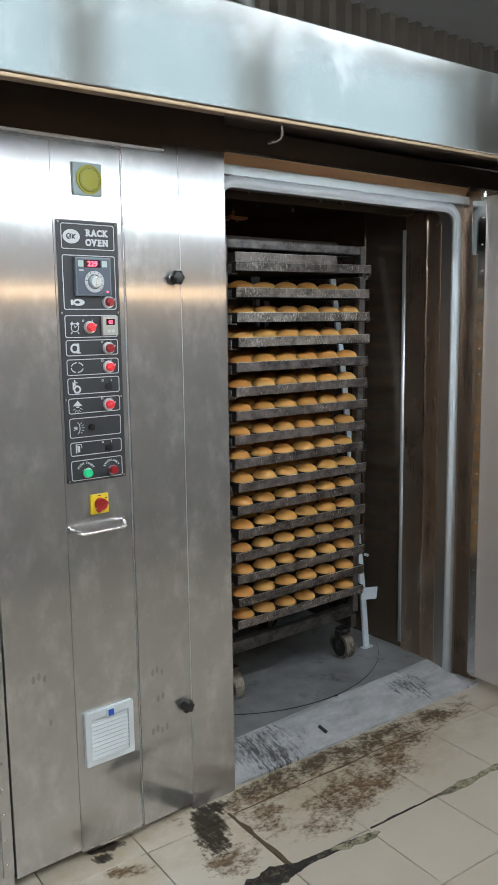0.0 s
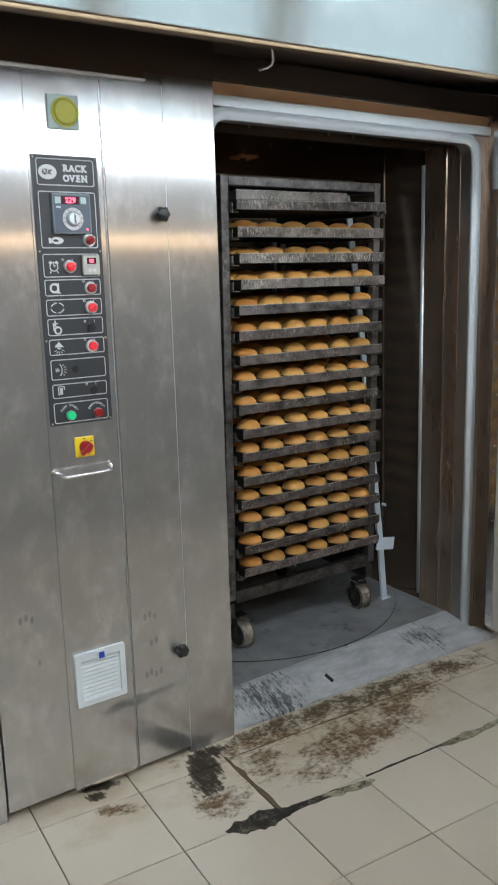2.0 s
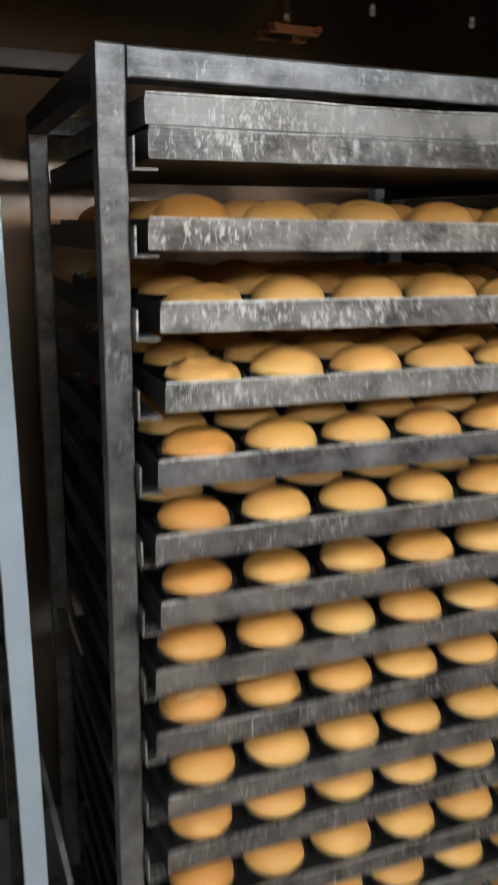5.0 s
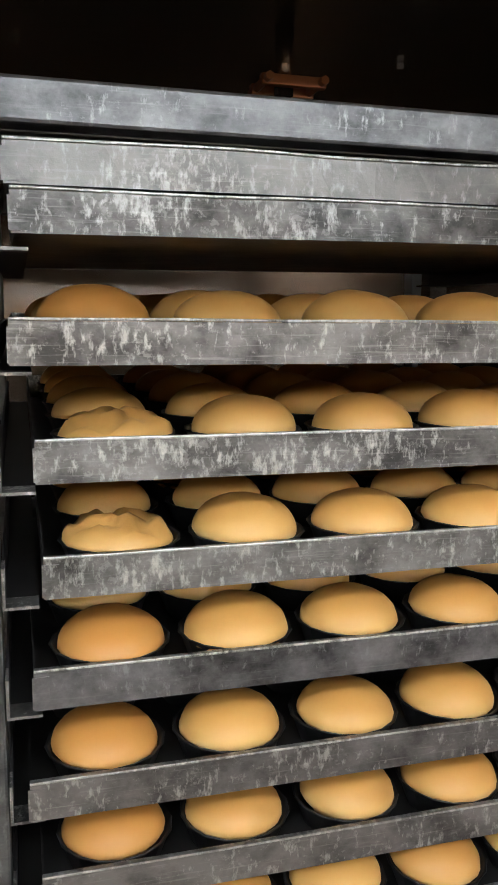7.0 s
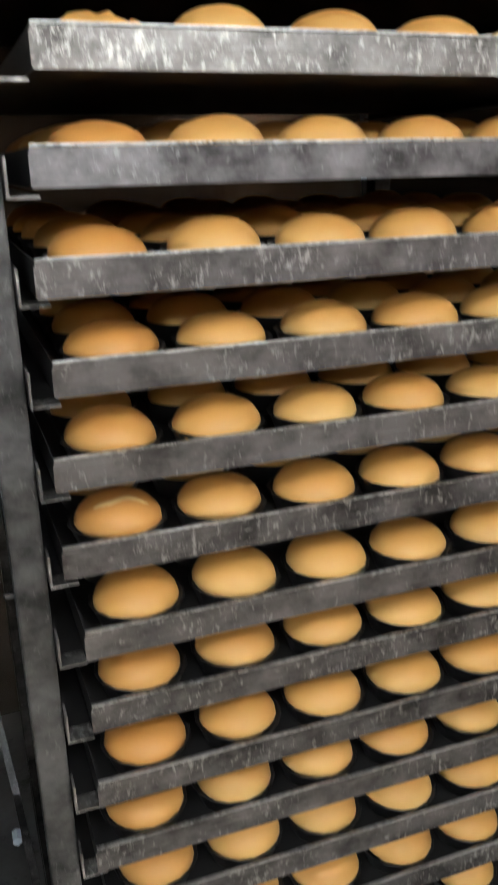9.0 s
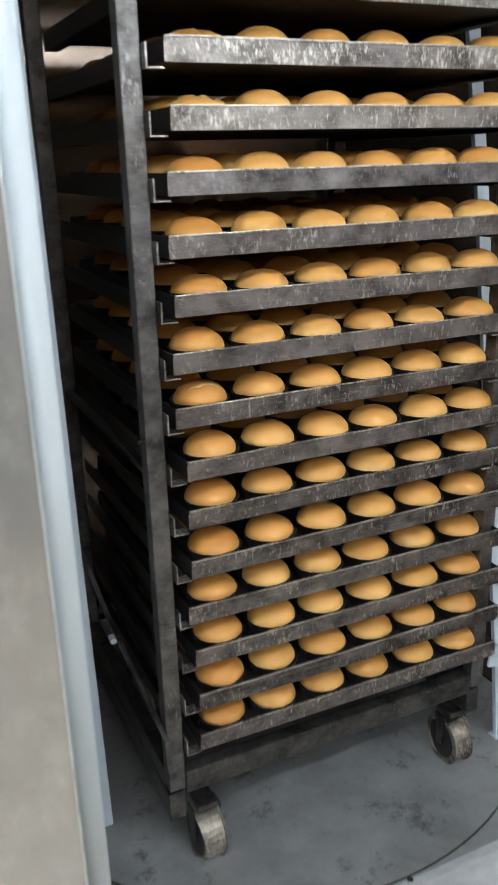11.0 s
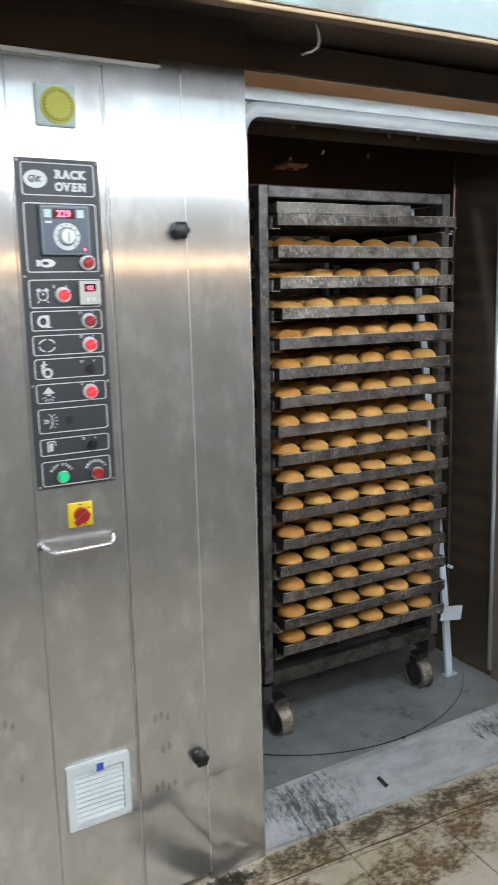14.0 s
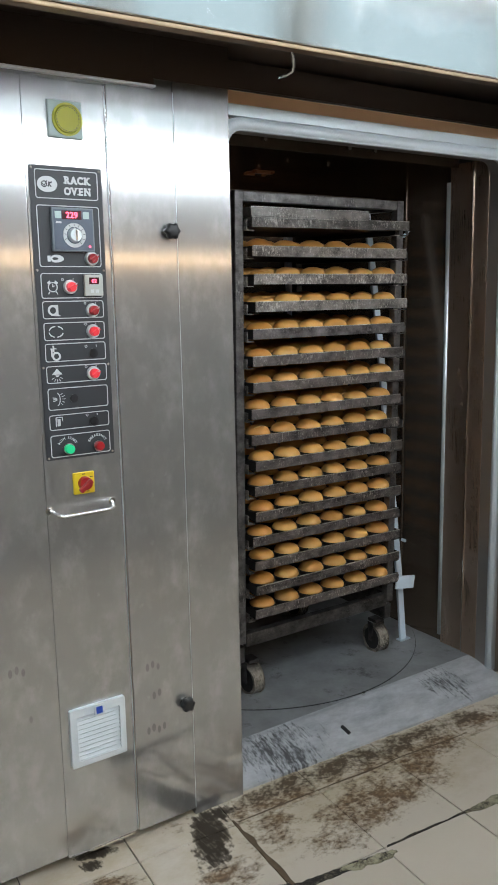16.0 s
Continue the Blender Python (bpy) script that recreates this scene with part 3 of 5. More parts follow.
def arch_band(outer, inner, y0, y1):
    own = bmesh.new()
    vs = [[own.verts.new((x, y, z)) for x, z in o] for o in (outer, inner) for y in (y0, y1)]
    of, ob_, inf, inb = vs
    for i in range(len(outer) - 1):
        j = i + 1
        own.faces.new((of[i], of[j], inf[j], inf[i]))
        own.faces.new((ob_[j], ob_[i], inb[i], inb[j]))
        own.faces.new((of[j], of[i], ob_[i], ob_[j]))
        own.faces.new((inf[i], inf[j], inb[j], inb[i]))
    for i in (0, len(outer) - 1):
        own.faces.new((of[i], ob_[i], inb[i], inf[i]))
    bmesh.ops.recalc_face_normals(own, faces=own.faces[:])
    return own


g = arch_band(arch(0.010, 1.292, 0.03, 2.066, 0.085), arch(OX0, OX1, 0.03, OZ1, 0.05), FY - 0.016, FY + 0.012)
bmesh.ops.bevel(g, geom=[e for e in g.edges if len(e.link_faces) == 2 and e.calc_face_angle(0) > 1.2], offset=0.006, segments=3, affect="EDGES")
part("door_gasket", g, GASKET, oven, "pale grey silicone door seal", smooth=True)
fr = arch_band(arch(0.0, 1.375, 0.0, 2.145, 0.001), arch(OX0 - 0.004, OX1 + 0.004, 0.0, OZ1 + 0.004, 0.05), FY + 0.01, FY + 0.06)
part("opening_frame", fr, FRAME_STEEL, oven, "brushed steel frame round the opening")
# copper and pale bands carry the header's reflections in their colour
part("header_face", box(0.0, 1.345, FY + 0.001, FY + 0.0095, 2.0995, 2.1385, 0.001), STEEL_HEAD, oven, "header sheet, warm reflection put in its copper tone")
part("header_edge", box(0.0, 1.345, FY + 0.002, FY + 0.0095, 2.139, 2.144, 0.001), STEEL_BRIGHT, oven)
part("header_strip", box(0.0, 1.345, FY - 0.0158, FY + 0.009, 2.0665, 2.099, 0.0012), STEEL_PALE, oven, "header strip, window reflection put in its pale tone")
part("hinge_column", box(1.336, 1.50, -0.005, 0.16, 0.0, 2.12, 0.006), STEEL_WARM, oven, "steel column on the hinge side")
part("hinge_plate", box(1.324, 1.3355, 0.005, 0.05, 1.86, 2.08, 0.003), STEEL_HOOD, oven, "bright upper hinge plate")

# cavity: right wall of folded sheets, left wall, back and top
part("jamb_sheet", box(1.252, 1.262, 0.150, 0.222, 0.0, 2.05, 0.002), STEEL_WARM, oven)
part("jamb_sheet", box(1.256, 1.266, 0.2245, 0.345, 0.0, 2.05, 0.002), STEEL_WARM, oven)
part("jamb_edge", box(1.247, 1.256, 0.2215, 0.2255, 0.05, 2.045, 0.001), STEEL_BRIGHT, oven)
# bead coloured pale for the highlight down its round edge
part("corner_bead", rod((1.258, 0.352, 0.10), (1.258, 0.352, 1.985), 0.010, None, 14), STEEL_PALE, oven, "rounded corner bead, highlight put in its pale colour", smooth=True)
part("cavity_wall", box(1.27, 1.285, 0.352, 1.62, -0.1, 2.2), STEEL_CAVITY, oven, "browned oven cavity sheet")
part("wall_seam", rod((1.267, 0.60, 0.0), (1.267, 0.60, 2.1), 0.006, None, 8), STEEL_CAVITY, oven)
part("cavity_wall", box(-0.03, -0.012, 0.15, 1.62, -0.1, 2.2), STEEL_CAVITY, oven, "browned oven cavity sheet")
part("cavity_back", box(-0.03, 1.285, 1.60, 1.62, -0.1, 2.2), STEEL_CAVITY, oven, "browned oven cavity back sheet")
part("cavity_top", box(-0.03, 1.285, 0.15, 1.62, 2.12, 2.2), STEEL_CAVITY, oven, "dark oven cavity roof")
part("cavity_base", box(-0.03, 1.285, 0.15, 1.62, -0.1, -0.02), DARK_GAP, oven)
for z in (0.45, 0.8, 1.15, 1.5, 1.85):
    part("air_louvre", box(-0.012, -0.004, 0.35, 1.4, z, z + 0.012, 0.002), STEEL_CAVITY, oven)
part("roof_rim", box(0.0, 1.25, 0.30, 0.315, 2.035, 2.119), STEEL_CAVITY, oven)
part("outer_shell", box(-1.45, 1.6, 1.62, 1.66, 0.0, 2.3), STEEL, oven)
part("outer_roof", box(-1.45, 1.6, 0.16, 1.66, 2.21, 2.24), STEEL_WARM, oven)
part("outer_side", box(1.49, 1.5, 0.16, 1.66, 0.0, 2.3), STEEL, oven)
part("outer_side", box(-1.45, -1.44, 0.06, 1.66, 0.0, 2.3), STEEL, oven)

for bx, by in ((0.69, 0.298), (0.81, 0.298), (0.33, 0.298)):
    part("roof_bolt", rod((bx, by, 2.062), (bx, by - 0.006, 2.062), 0.008, None, 6), STEEL_BRIGHT, oven)
for bx, by in ((0.87, 0.90), (1.09, 0.90), (0.30, 0.95)):
    part("roof_bolt", rod((bx, by, 2.119), (bx, by, 2.110), 0.009, None, 6), STEEL_BRIGHT, oven)

# rack hanger shaft on the cavity roof
shaft = thing("rotor_shaft", (0.65, 0.80, 2.05), "coppery bolted shaft clamp under the oven roof", "shaft")
part("shaft", rod((0.65, 0.80, 2.03), (0.65, 0.80, 2.125), 0.013, None, 16), STEEL_CAVITY, shaft, smooth=True)
part("clamp_bar", box(0.61, 0.70, 0.768, 0.782, 2.035, 2.049, 0.002), COPPER, shaft)
part("clamp_bar", box(0.61, 0.70, 0.818, 0.832, 2.035, 2.049, 0.002), COPPER, shaft)
for bx in (0.617, 0.693):
    part("bolt", rod((bx, 0.755, 2.042), (bx, 0.845, 2.042), 0.006, None, 6), COPPER, shaft)

# ---- canopy hood ----
hood = thing("canopy_hood", (0.2, -0.15, 2.11), "deep stainless steel canopy over the oven front", "hood")
HY = -0.36


def sloped(bm):
    """The canopy hangs a little lower at its far end."""
    for v in bm.verts:
        v.co.z += 0.014 * (v.co.x - 0.3)
    return bm


part("front_face", sloped(box(-2.2, 2.2, HY, HY + 0.012, 2.139, 2.40, 0.004)), STEEL_HOOD, hood, "pale brushed steel canopy face")
part("lower_lip", sloped(box(-2.2, 2.2, HY + 0.001, HY + 0.03, 2.128, 2.1385, 0.003)), LIP, hood, "folded lower lip")
part("top_sheet", sloped(box(-2.2, 2.2, HY + 0.0125, 0.16, 2.385, 2.398)), STEEL_HOOD, hood)
# inner sheets: the hood's shade is in their dark tone
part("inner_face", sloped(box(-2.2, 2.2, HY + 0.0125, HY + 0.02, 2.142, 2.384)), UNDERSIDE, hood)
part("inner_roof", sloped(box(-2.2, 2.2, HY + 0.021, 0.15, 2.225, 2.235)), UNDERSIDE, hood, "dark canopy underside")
part("back_sheet", box(-2.2, -0.2285, -0.0025, 0.053, 2.0962, 2.22), UNDERSIDE, hood, "sheet over the oven front, darkened for canopy shade")
part("back_sheet", box(-0.228, 0.001, -0.0025, 0.053, 2.113, 2.22), UNDERSIDE, hood, "sheet over the oven front, darkened for canopy shade")
part("back_sheet", box(0.0015, 2.2, 0.088, 0.15, 2.1455, 2.22), UNDERSIDE, hood, "sheet over the opening, darkened for canopy shade")
part("end_cap", sloped(box(-2.212, -2.2005, HY, 0.16, 2.14, 2.40)), STEEL_HOOD, hood)
part("end_cap", sloped(box(2.2005, 2.212, HY, 0.16, 2.14, 2.40)), STEEL_HOOD, hood)
hook = thing("wire_hook", (0.144, -0.06, 2.2), "bent steel rod hanging inside the canopy", "hook")
part("rod", sweep([(0.125, -0.12, 2.216), (0.138, -0.112, 2.190), (0.146, -0.105, 2.168), (0.145, -0.098, 2.156), (0.135, -0.088, 2.148), (0.118, -0.07, 2.144)], 0.005), CHROME, hook, smooth=True)

# ---- open oven door ----
door = thing("oven_door", (1.315, -0.6, 0.0), "heavy riveted steel oven door standing open", "door")
b = box(1.287, 1.360, -1.28, -0.012, 0.045, 2.085, 0.012, None, 3)
part("slab", b, STEEL_DULL, door, "brushed steel door slab")
part("edge_strip", box(1.281, 1.2865, -0.05, -0.014, 0.06, 2.07, 0.002), STEEL_BRIGHT, door)
for k in range(19):
    part("rivet", rivet(1.280, -0.034, 0.11 + k * 0.105, 0.005, "x"), CHROME, door, smooth=True)
part("hinge_pin", rod((1.33, 0.0, 2.085), (1.33, 0.0, 2.112), 0.012), STEEL_BRIGHT, door)
part("latch_bar", sweep([(1.289, -1.1, 0.85), (1.246, -1.1, 0.87), (1.246, -1.1, 1.13), (1.289, -1.1, 1.15)], 0.011), CHROME, door, smooth=True)
for z in (0.5, 1.6):
    part("hinge_arm", box(1.30, 1.36, -0.0115, -0.0055, z, z + 0.12, 0.003), STEEL_BRIGHT, door)

# ---- sill ramp and turntable ----
FZ = 0.07
CX, CY, CR = 0.667, 0.885, 0.695


def sill():
    """A sheet ramp, folded at its top, from the floor tiles up to the oven floor."""
    own = bmesh.new()
    n = 46
    rows = []
    for i in range(n + 1):
        x = 0.004 + (1.262 - 0.004) * i / n
        yf = 0.014 - 0.050 * i / n
        yt = 0.165
        rows.append([(x, yf, 0.004), (x, yf - 0.001, 0.010), (x, yt * 0.5 + yf * 0.5, 0.042 + 0.0012 * math.sin(x * 9)), (x, yt, FZ - 0.005), (x, yt + 0.02, FZ - 0.004)])
    tops = [[own.verts.new(p) for p in r] for r in rows]
    for a, b in zip(tops, tops[1:]):
        for k in range(4):
            own.faces.new((a[k], b[k], b[k + 1], a[k + 1]))
    geom = bmesh.ops.extrude_face_region(own, geom=own.faces[:])
    for v in geom["geom"]:
        if isinstance(v, bmesh.types.BMVert):
            v.co.z = max(v.co.z - 0.012, -0.004)
    bmesh.ops.recalc_face_normals(own, faces=own.faces[:])
    return own


def trimmed_disc(r, z0, z1):
    b = rod((CX, CY, z0), (CX, CY, z1), r, None, 120)
    for v in b.verts:
        v.co.x = min(max(v.co.x, -0.008), 1.266)
    return b


ramp = thing("sill_ramp", (0.63, 0.05, 0.0), "scraped grey metal sill ramp into the oven", "ramp")
part("plate", sill(), PLATE, ramp)
wing = box(1.2635, 1.33, -0.045, 0.07, 0.0, 0.012, 0.003)
part("end_wing", wing, PLATE, ramp)
slot = box(-0.005, 0.005, -0.02, 0.02, -0.005, 0.004, 0.001)
slot.transform(Matrix.Translation((0.474, 0.058, 0.040)) @ Matrix.Rotation(radians(24), 4, "X") @ Matrix.Rotation(radians(12), 4, "Z"))
part("slot", slot, BLACK, ramp, "small black slot")
part("oven_floor", box(-0.011, 1.269, 0.1855, 1.598, FZ - 0.02, FZ - 0.004), DISC, ramp, "grey oven floor sheet, toned darker for oven shade")
for rx, ry in ((0.665, 0.178),):
    part("bolt_head", rod((rx, ry, FZ - 0.005), (rx, ry, FZ + 0.005), 0.007, None, 8), STEEL_BRIGHT, ramp)
turn = thing("turntable", (CX, CY, FZ), "grey round oven turntable plate, toned darker for oven shade", "turntable")
part("rim", trimmed_disc(CR, FZ - 0.0038, FZ - 0.0015), BLACK, turn, "dark gap round the plate")
part("plate", trimmed_disc(CR - 0.0022, FZ - 0.0012, FZ + 0.001), DISC, turn)
# ---- rack trolley ----
# the trolley leans back a little on the turntable
LEAN = Matrix.Translation((0.62, 0.36, 0.9)) @ Matrix.Rotation(radians(1.3), 4, "X") @ Matrix.Translation((-0.62, -0.36, -0.9))
RX0, RX1, RY0, RY1 = 0.240, 1.006, 0.368, 1.03
PITCH, Z1 = 0.0925, 1.690
LIPY = 0.345
trolley = thing("rack_trolley", (0.62, 0.7, FZ), "dark steel bakery rack trolley loaded with trays", "trolley")


def lean_part(name, bm, material, parent, label="", smooth=False, kind=""):
    bm.transform(LEAN)
    return part(name, bm, material, parent, label, smooth, kind)


T = 0.033
for x0 in (RX0, RX1 - T):
    for y0 in (RY0, RY1 - T):
        # front posts take the paler rack steel, rear posts the darker
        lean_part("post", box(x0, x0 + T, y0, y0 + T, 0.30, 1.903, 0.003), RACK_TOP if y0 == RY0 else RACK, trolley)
for y0 in (RY0, RY1 - T):
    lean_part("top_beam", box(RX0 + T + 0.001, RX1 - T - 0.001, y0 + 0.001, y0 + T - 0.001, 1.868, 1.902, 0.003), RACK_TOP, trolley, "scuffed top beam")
    lean_part("base_beam", box(RX0 + T + 0.001, RX1 - T - 0.001, y0 + 0.001, y0 + T, 0.285, 0.335, 0.003), RACK, trolley)
for x0 in (RX0, RX1 - T):
    lean_part("side_beam", box(x0 + 0.001, x0 + T - 0.001, RY0 + T + 0.001, RY1 - T - 0.001, 1.868, 1.902, 0.003), RACK, trolley)
    lean_part("side_beam", box(x0 + 0.001, x0 + T - 0.001, RY0 + T + 0.001, RY1 - T - 0.001, 0.285, 0.335, 0.003), RACK, trolley)
    lean_part("foot_beam", box(x0, x0 + T, RY0 + 0.01, RY1 - 0.01, 0.222, 0.2845, 0.003), RACK, trolley)
    for z in (0.95,):
        lean_part("side_brace", box(x0 + 0.006, x0 + 0.022, RY0 + T + 0.001, RY1 - T - 0.001, z, z + 0.012, 0.002), RACK, trolley)
# tray rails: an angle each side of each level
for level in range(16):
    z = Z1 - PITCH * (level - 1)
    for sgn, xe in ((1, RX0 + T + 0.001), (-1, RX1 - T - 0.001)):
        # each rail is pale at its tip, coloured as shade behind
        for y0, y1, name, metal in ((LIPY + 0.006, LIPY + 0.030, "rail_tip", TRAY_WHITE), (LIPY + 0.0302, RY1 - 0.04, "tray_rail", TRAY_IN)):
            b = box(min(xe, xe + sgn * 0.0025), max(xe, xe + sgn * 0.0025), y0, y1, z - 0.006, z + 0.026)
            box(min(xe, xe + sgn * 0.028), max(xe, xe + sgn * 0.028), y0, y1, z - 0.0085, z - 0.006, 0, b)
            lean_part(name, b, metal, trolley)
    b = box(1.012, 1.0145, LIPY + 0.004, LIPY + 0.020, z - 0.006, z + 0.022)
    box(0.986, 1.012, LIPY + 0.004, LIPY + 0.020, z - 0.0085, z - 0.006, 0, b)
    lean_part("rail_end", b, RACK_TOP, trolley)


def caster(x, y, turn_deg):
    top = part("caster_fork", box(x - 0.022, x + 0.022, y - 0.026, y + 0.026, FZ + 0.128, FZ + 0.142, 0.003), RACK, trolley, "caster fork")
    rot = Matrix.Translation((x, y, 0)) @ Matrix.Rotation(radians(turn_deg), 4, "Z") @ Matrix.Translation((-x, -y, 0))
    for s in (-1, 1):
        b = extrude_outline([(-0.018, 0.128), (0.018, 0.128), (0.011, 0.045), (-0.011, 0.045)], 0.003, lambda u, v, w, s=s: (x + s * 0.0275 + s * w, y + u, FZ + v))
        b.transform(rot)
        part("fork_side", b, RACK, trolley)
    w = rod((x - 0.0235, y, FZ + 0.057), (x + 0.0235, y, FZ + 0.057), 0.056, None, 28)
    bmesh.ops.bevel(w, geom=[e for e in w.edges if len(e.link_faces) == 2 and e.calc_face_angle(0) > 1.0], offset=0.005, segments=2, affect="EDGES")
    w.transform(rot)
    wheel = part("wheel", w, WHEEL, trolley, "worn metal caster wheel", smooth=False)
    # dark discs give the wheel's sides their shade by colour
    for s in (-1, 1):
        d = rod((x + s * 0.0230, y, FZ + 0.057), (x + s * 0.0243, y, FZ + 0.057), 0.046, None, 24)
        d.transform(rot)
        part("wheel_face", d, TRAY_IN, wheel, "wheel side, shade put in its dark colour")
    h = rod((x - 0.031, y, FZ + 0.057), (x + 0.031, y, FZ + 0.057), 0.012, None, 10)
    h.transform(rot)
    part("hub", h, RACK, wheel)


for cx, cy, a in ((0.328, 0.44, 2), (0.972, 0.445, -4), (0.335, 0.95, 20), (0.93, 0.95, 8)):
    caster(cx, cy, a)

# ---- trays and buns ----
TX0, TX1 = 0.290, 0.997
TD = 0.62
COLS, ROWS = 6, 5


def dent(bm, seed, deep):
    """Knock a long thin lip out of true, as trays get."""
    bmesh.ops.subdivide_edges(bm, edges=[e for e in bm.edges if abs(e.verts[0].co.x - e.verts[1].co.x) > 0.2], cuts=28, use_grid_fill=True)
    for v in bm.verts:
        p = Vector((v.co.x * 9, seed, v.co.z * 20))
        v.co.y += deep * noise.noise(p) + 0.4 * deep * noise.noise(p * 3.3)
        v.co.z += 0.7 * deep * noise.noise(p + Vector((0, 7, 0))) * (v.co.z / 0.033)
    return bm


def tray_lips(w, d, h=0.033, seed=0.0, deep=0.0009):
    """The four folded lips of a sheet pan, front first, each with a rolled top and folded ends."""
    t, r = 0.0016, 0.0025
    b = box(0, w, 0, t, 0, h)
    for x0 in (-0.0015, w - 0.012):
        box(x0, x0 + 0.0135, -0.0015, -0.0003, 0.002, h - 0.004, 0, b)
    yield "front_lip", dent(b, seed, deep)
    yield "lip_rim", dent(box(0, w, -r, 0.003, h + 0.0002, h + 0.0026, 0.0008), seed, deep)
    b = box(0, w, d - t, d, 0, h)
    box(0, w, d - 0.003, d + r, h - 0.0005, h + 0.002, 0, b)
    yield "rear_lip", b
    yield "side_lip", box(0, t, t, d - t, 0, h)
    yield "side_lip", box(w - t, w, t, d - t, 0, h)


def cup_mesh(seed_n=16):
    own = bmesh.new()
    prof = [(0.039, 0.003), (0.0500, 0.030), (0.0530, 0.0315), (0.0535, 0.030), (0.0512, 0.029), (0.0415, 0.002)]
    rings = [[own.verts.new((r * math.cos(2 * math.pi * k / seed_n), r * math.sin(2 * math.pi * k / seed_n), z)) for k in range(seed_n)] for r, z in prof]
    for a, b in zip(rings, rings[1:]):
        for k in range(seed_n):
            own.faces.new((a[k], a[(k + 1) % seed_n], b[(k + 1) % seed_n], b[k]))
    own.faces.new(rings[0][::-1])
    return mesh_of(own, "cup", CUP, True)


def bun_mesh(k, crust):
    rng = random.Random(k)
    own = bmesh.new()
    n, prof = 22, []
    rr = 0.0480 + rng.uniform(-0.0012, 0.0010)
    hh = 0.0305 + rng.uniform(-0.003, 0.0025)
    for j in range(10):
        a = radians(90 * j / 9)
        prof.append((rr * math.cos(a) ** 0.92, hh * math.sin(a) ** 1.0))
    low = [(rr * 0.62, -0.024), (rr * 0.80, -0.011), (rr * 0.94, -0.004)]
    rings = []
    for r, z in low + prof[:-1]:
        ring = []
        for i in range(n):
            a = 2 * math.pi * i / n
            w = 1 + 0.022 * noise.noise(Vector((math.cos(a) * 1.1, math.sin(a) * 1.1, k * 3.7))) + 0.01 * noise.noise(Vector((math.cos(a) * 3, math.sin(a) * 3, k * 1.3 + z * 40)))
            ring.append(own.verts.new((r * w * math.cos(a), r * w * math.sin(a), z + 0.0012 * noise.noise(Vector((r * 40 * math.cos(a), r * 40 * math.sin(a), k))))))
        rings.append(ring)
    for a, b in zip(rings, rings[1:]):
        for i in range(n):
            own.faces.new((a[i], a[(i + 1) % n], b[(i + 1) % n], b[i]))
    top = own.verts.new((0, 0, hh))
    for i in range(n):
        own.faces.new((rings[-1][i], rings[-1][(i + 1) % n], top))
    own.faces.new(rings[0][::-1])
    return mesh_of(own, "bun", crust, True)


CUP_ME = cup_mesh()
BUNS = [bun_mesh(k, BUN) for k in range(7)]
DEEP_BUNS = [bun_mesh(k, BUN_DEEP) for k in range(7, 11)]


def collapsed_bun():
    """A bun that fell in: low, creased across, with a torn pale seam."""
    me = bun_mesh(23, BUN)
    for v in me.vertices:
        if v.co.z > 0:
            v.co.z *= 0.62
            v.co.z += 0.0042 * math.sin(v.co.x * 170 + 2 * math.sin(v.co.y * 140)) * min(1.0, v.co.z / 0.01)
    return me


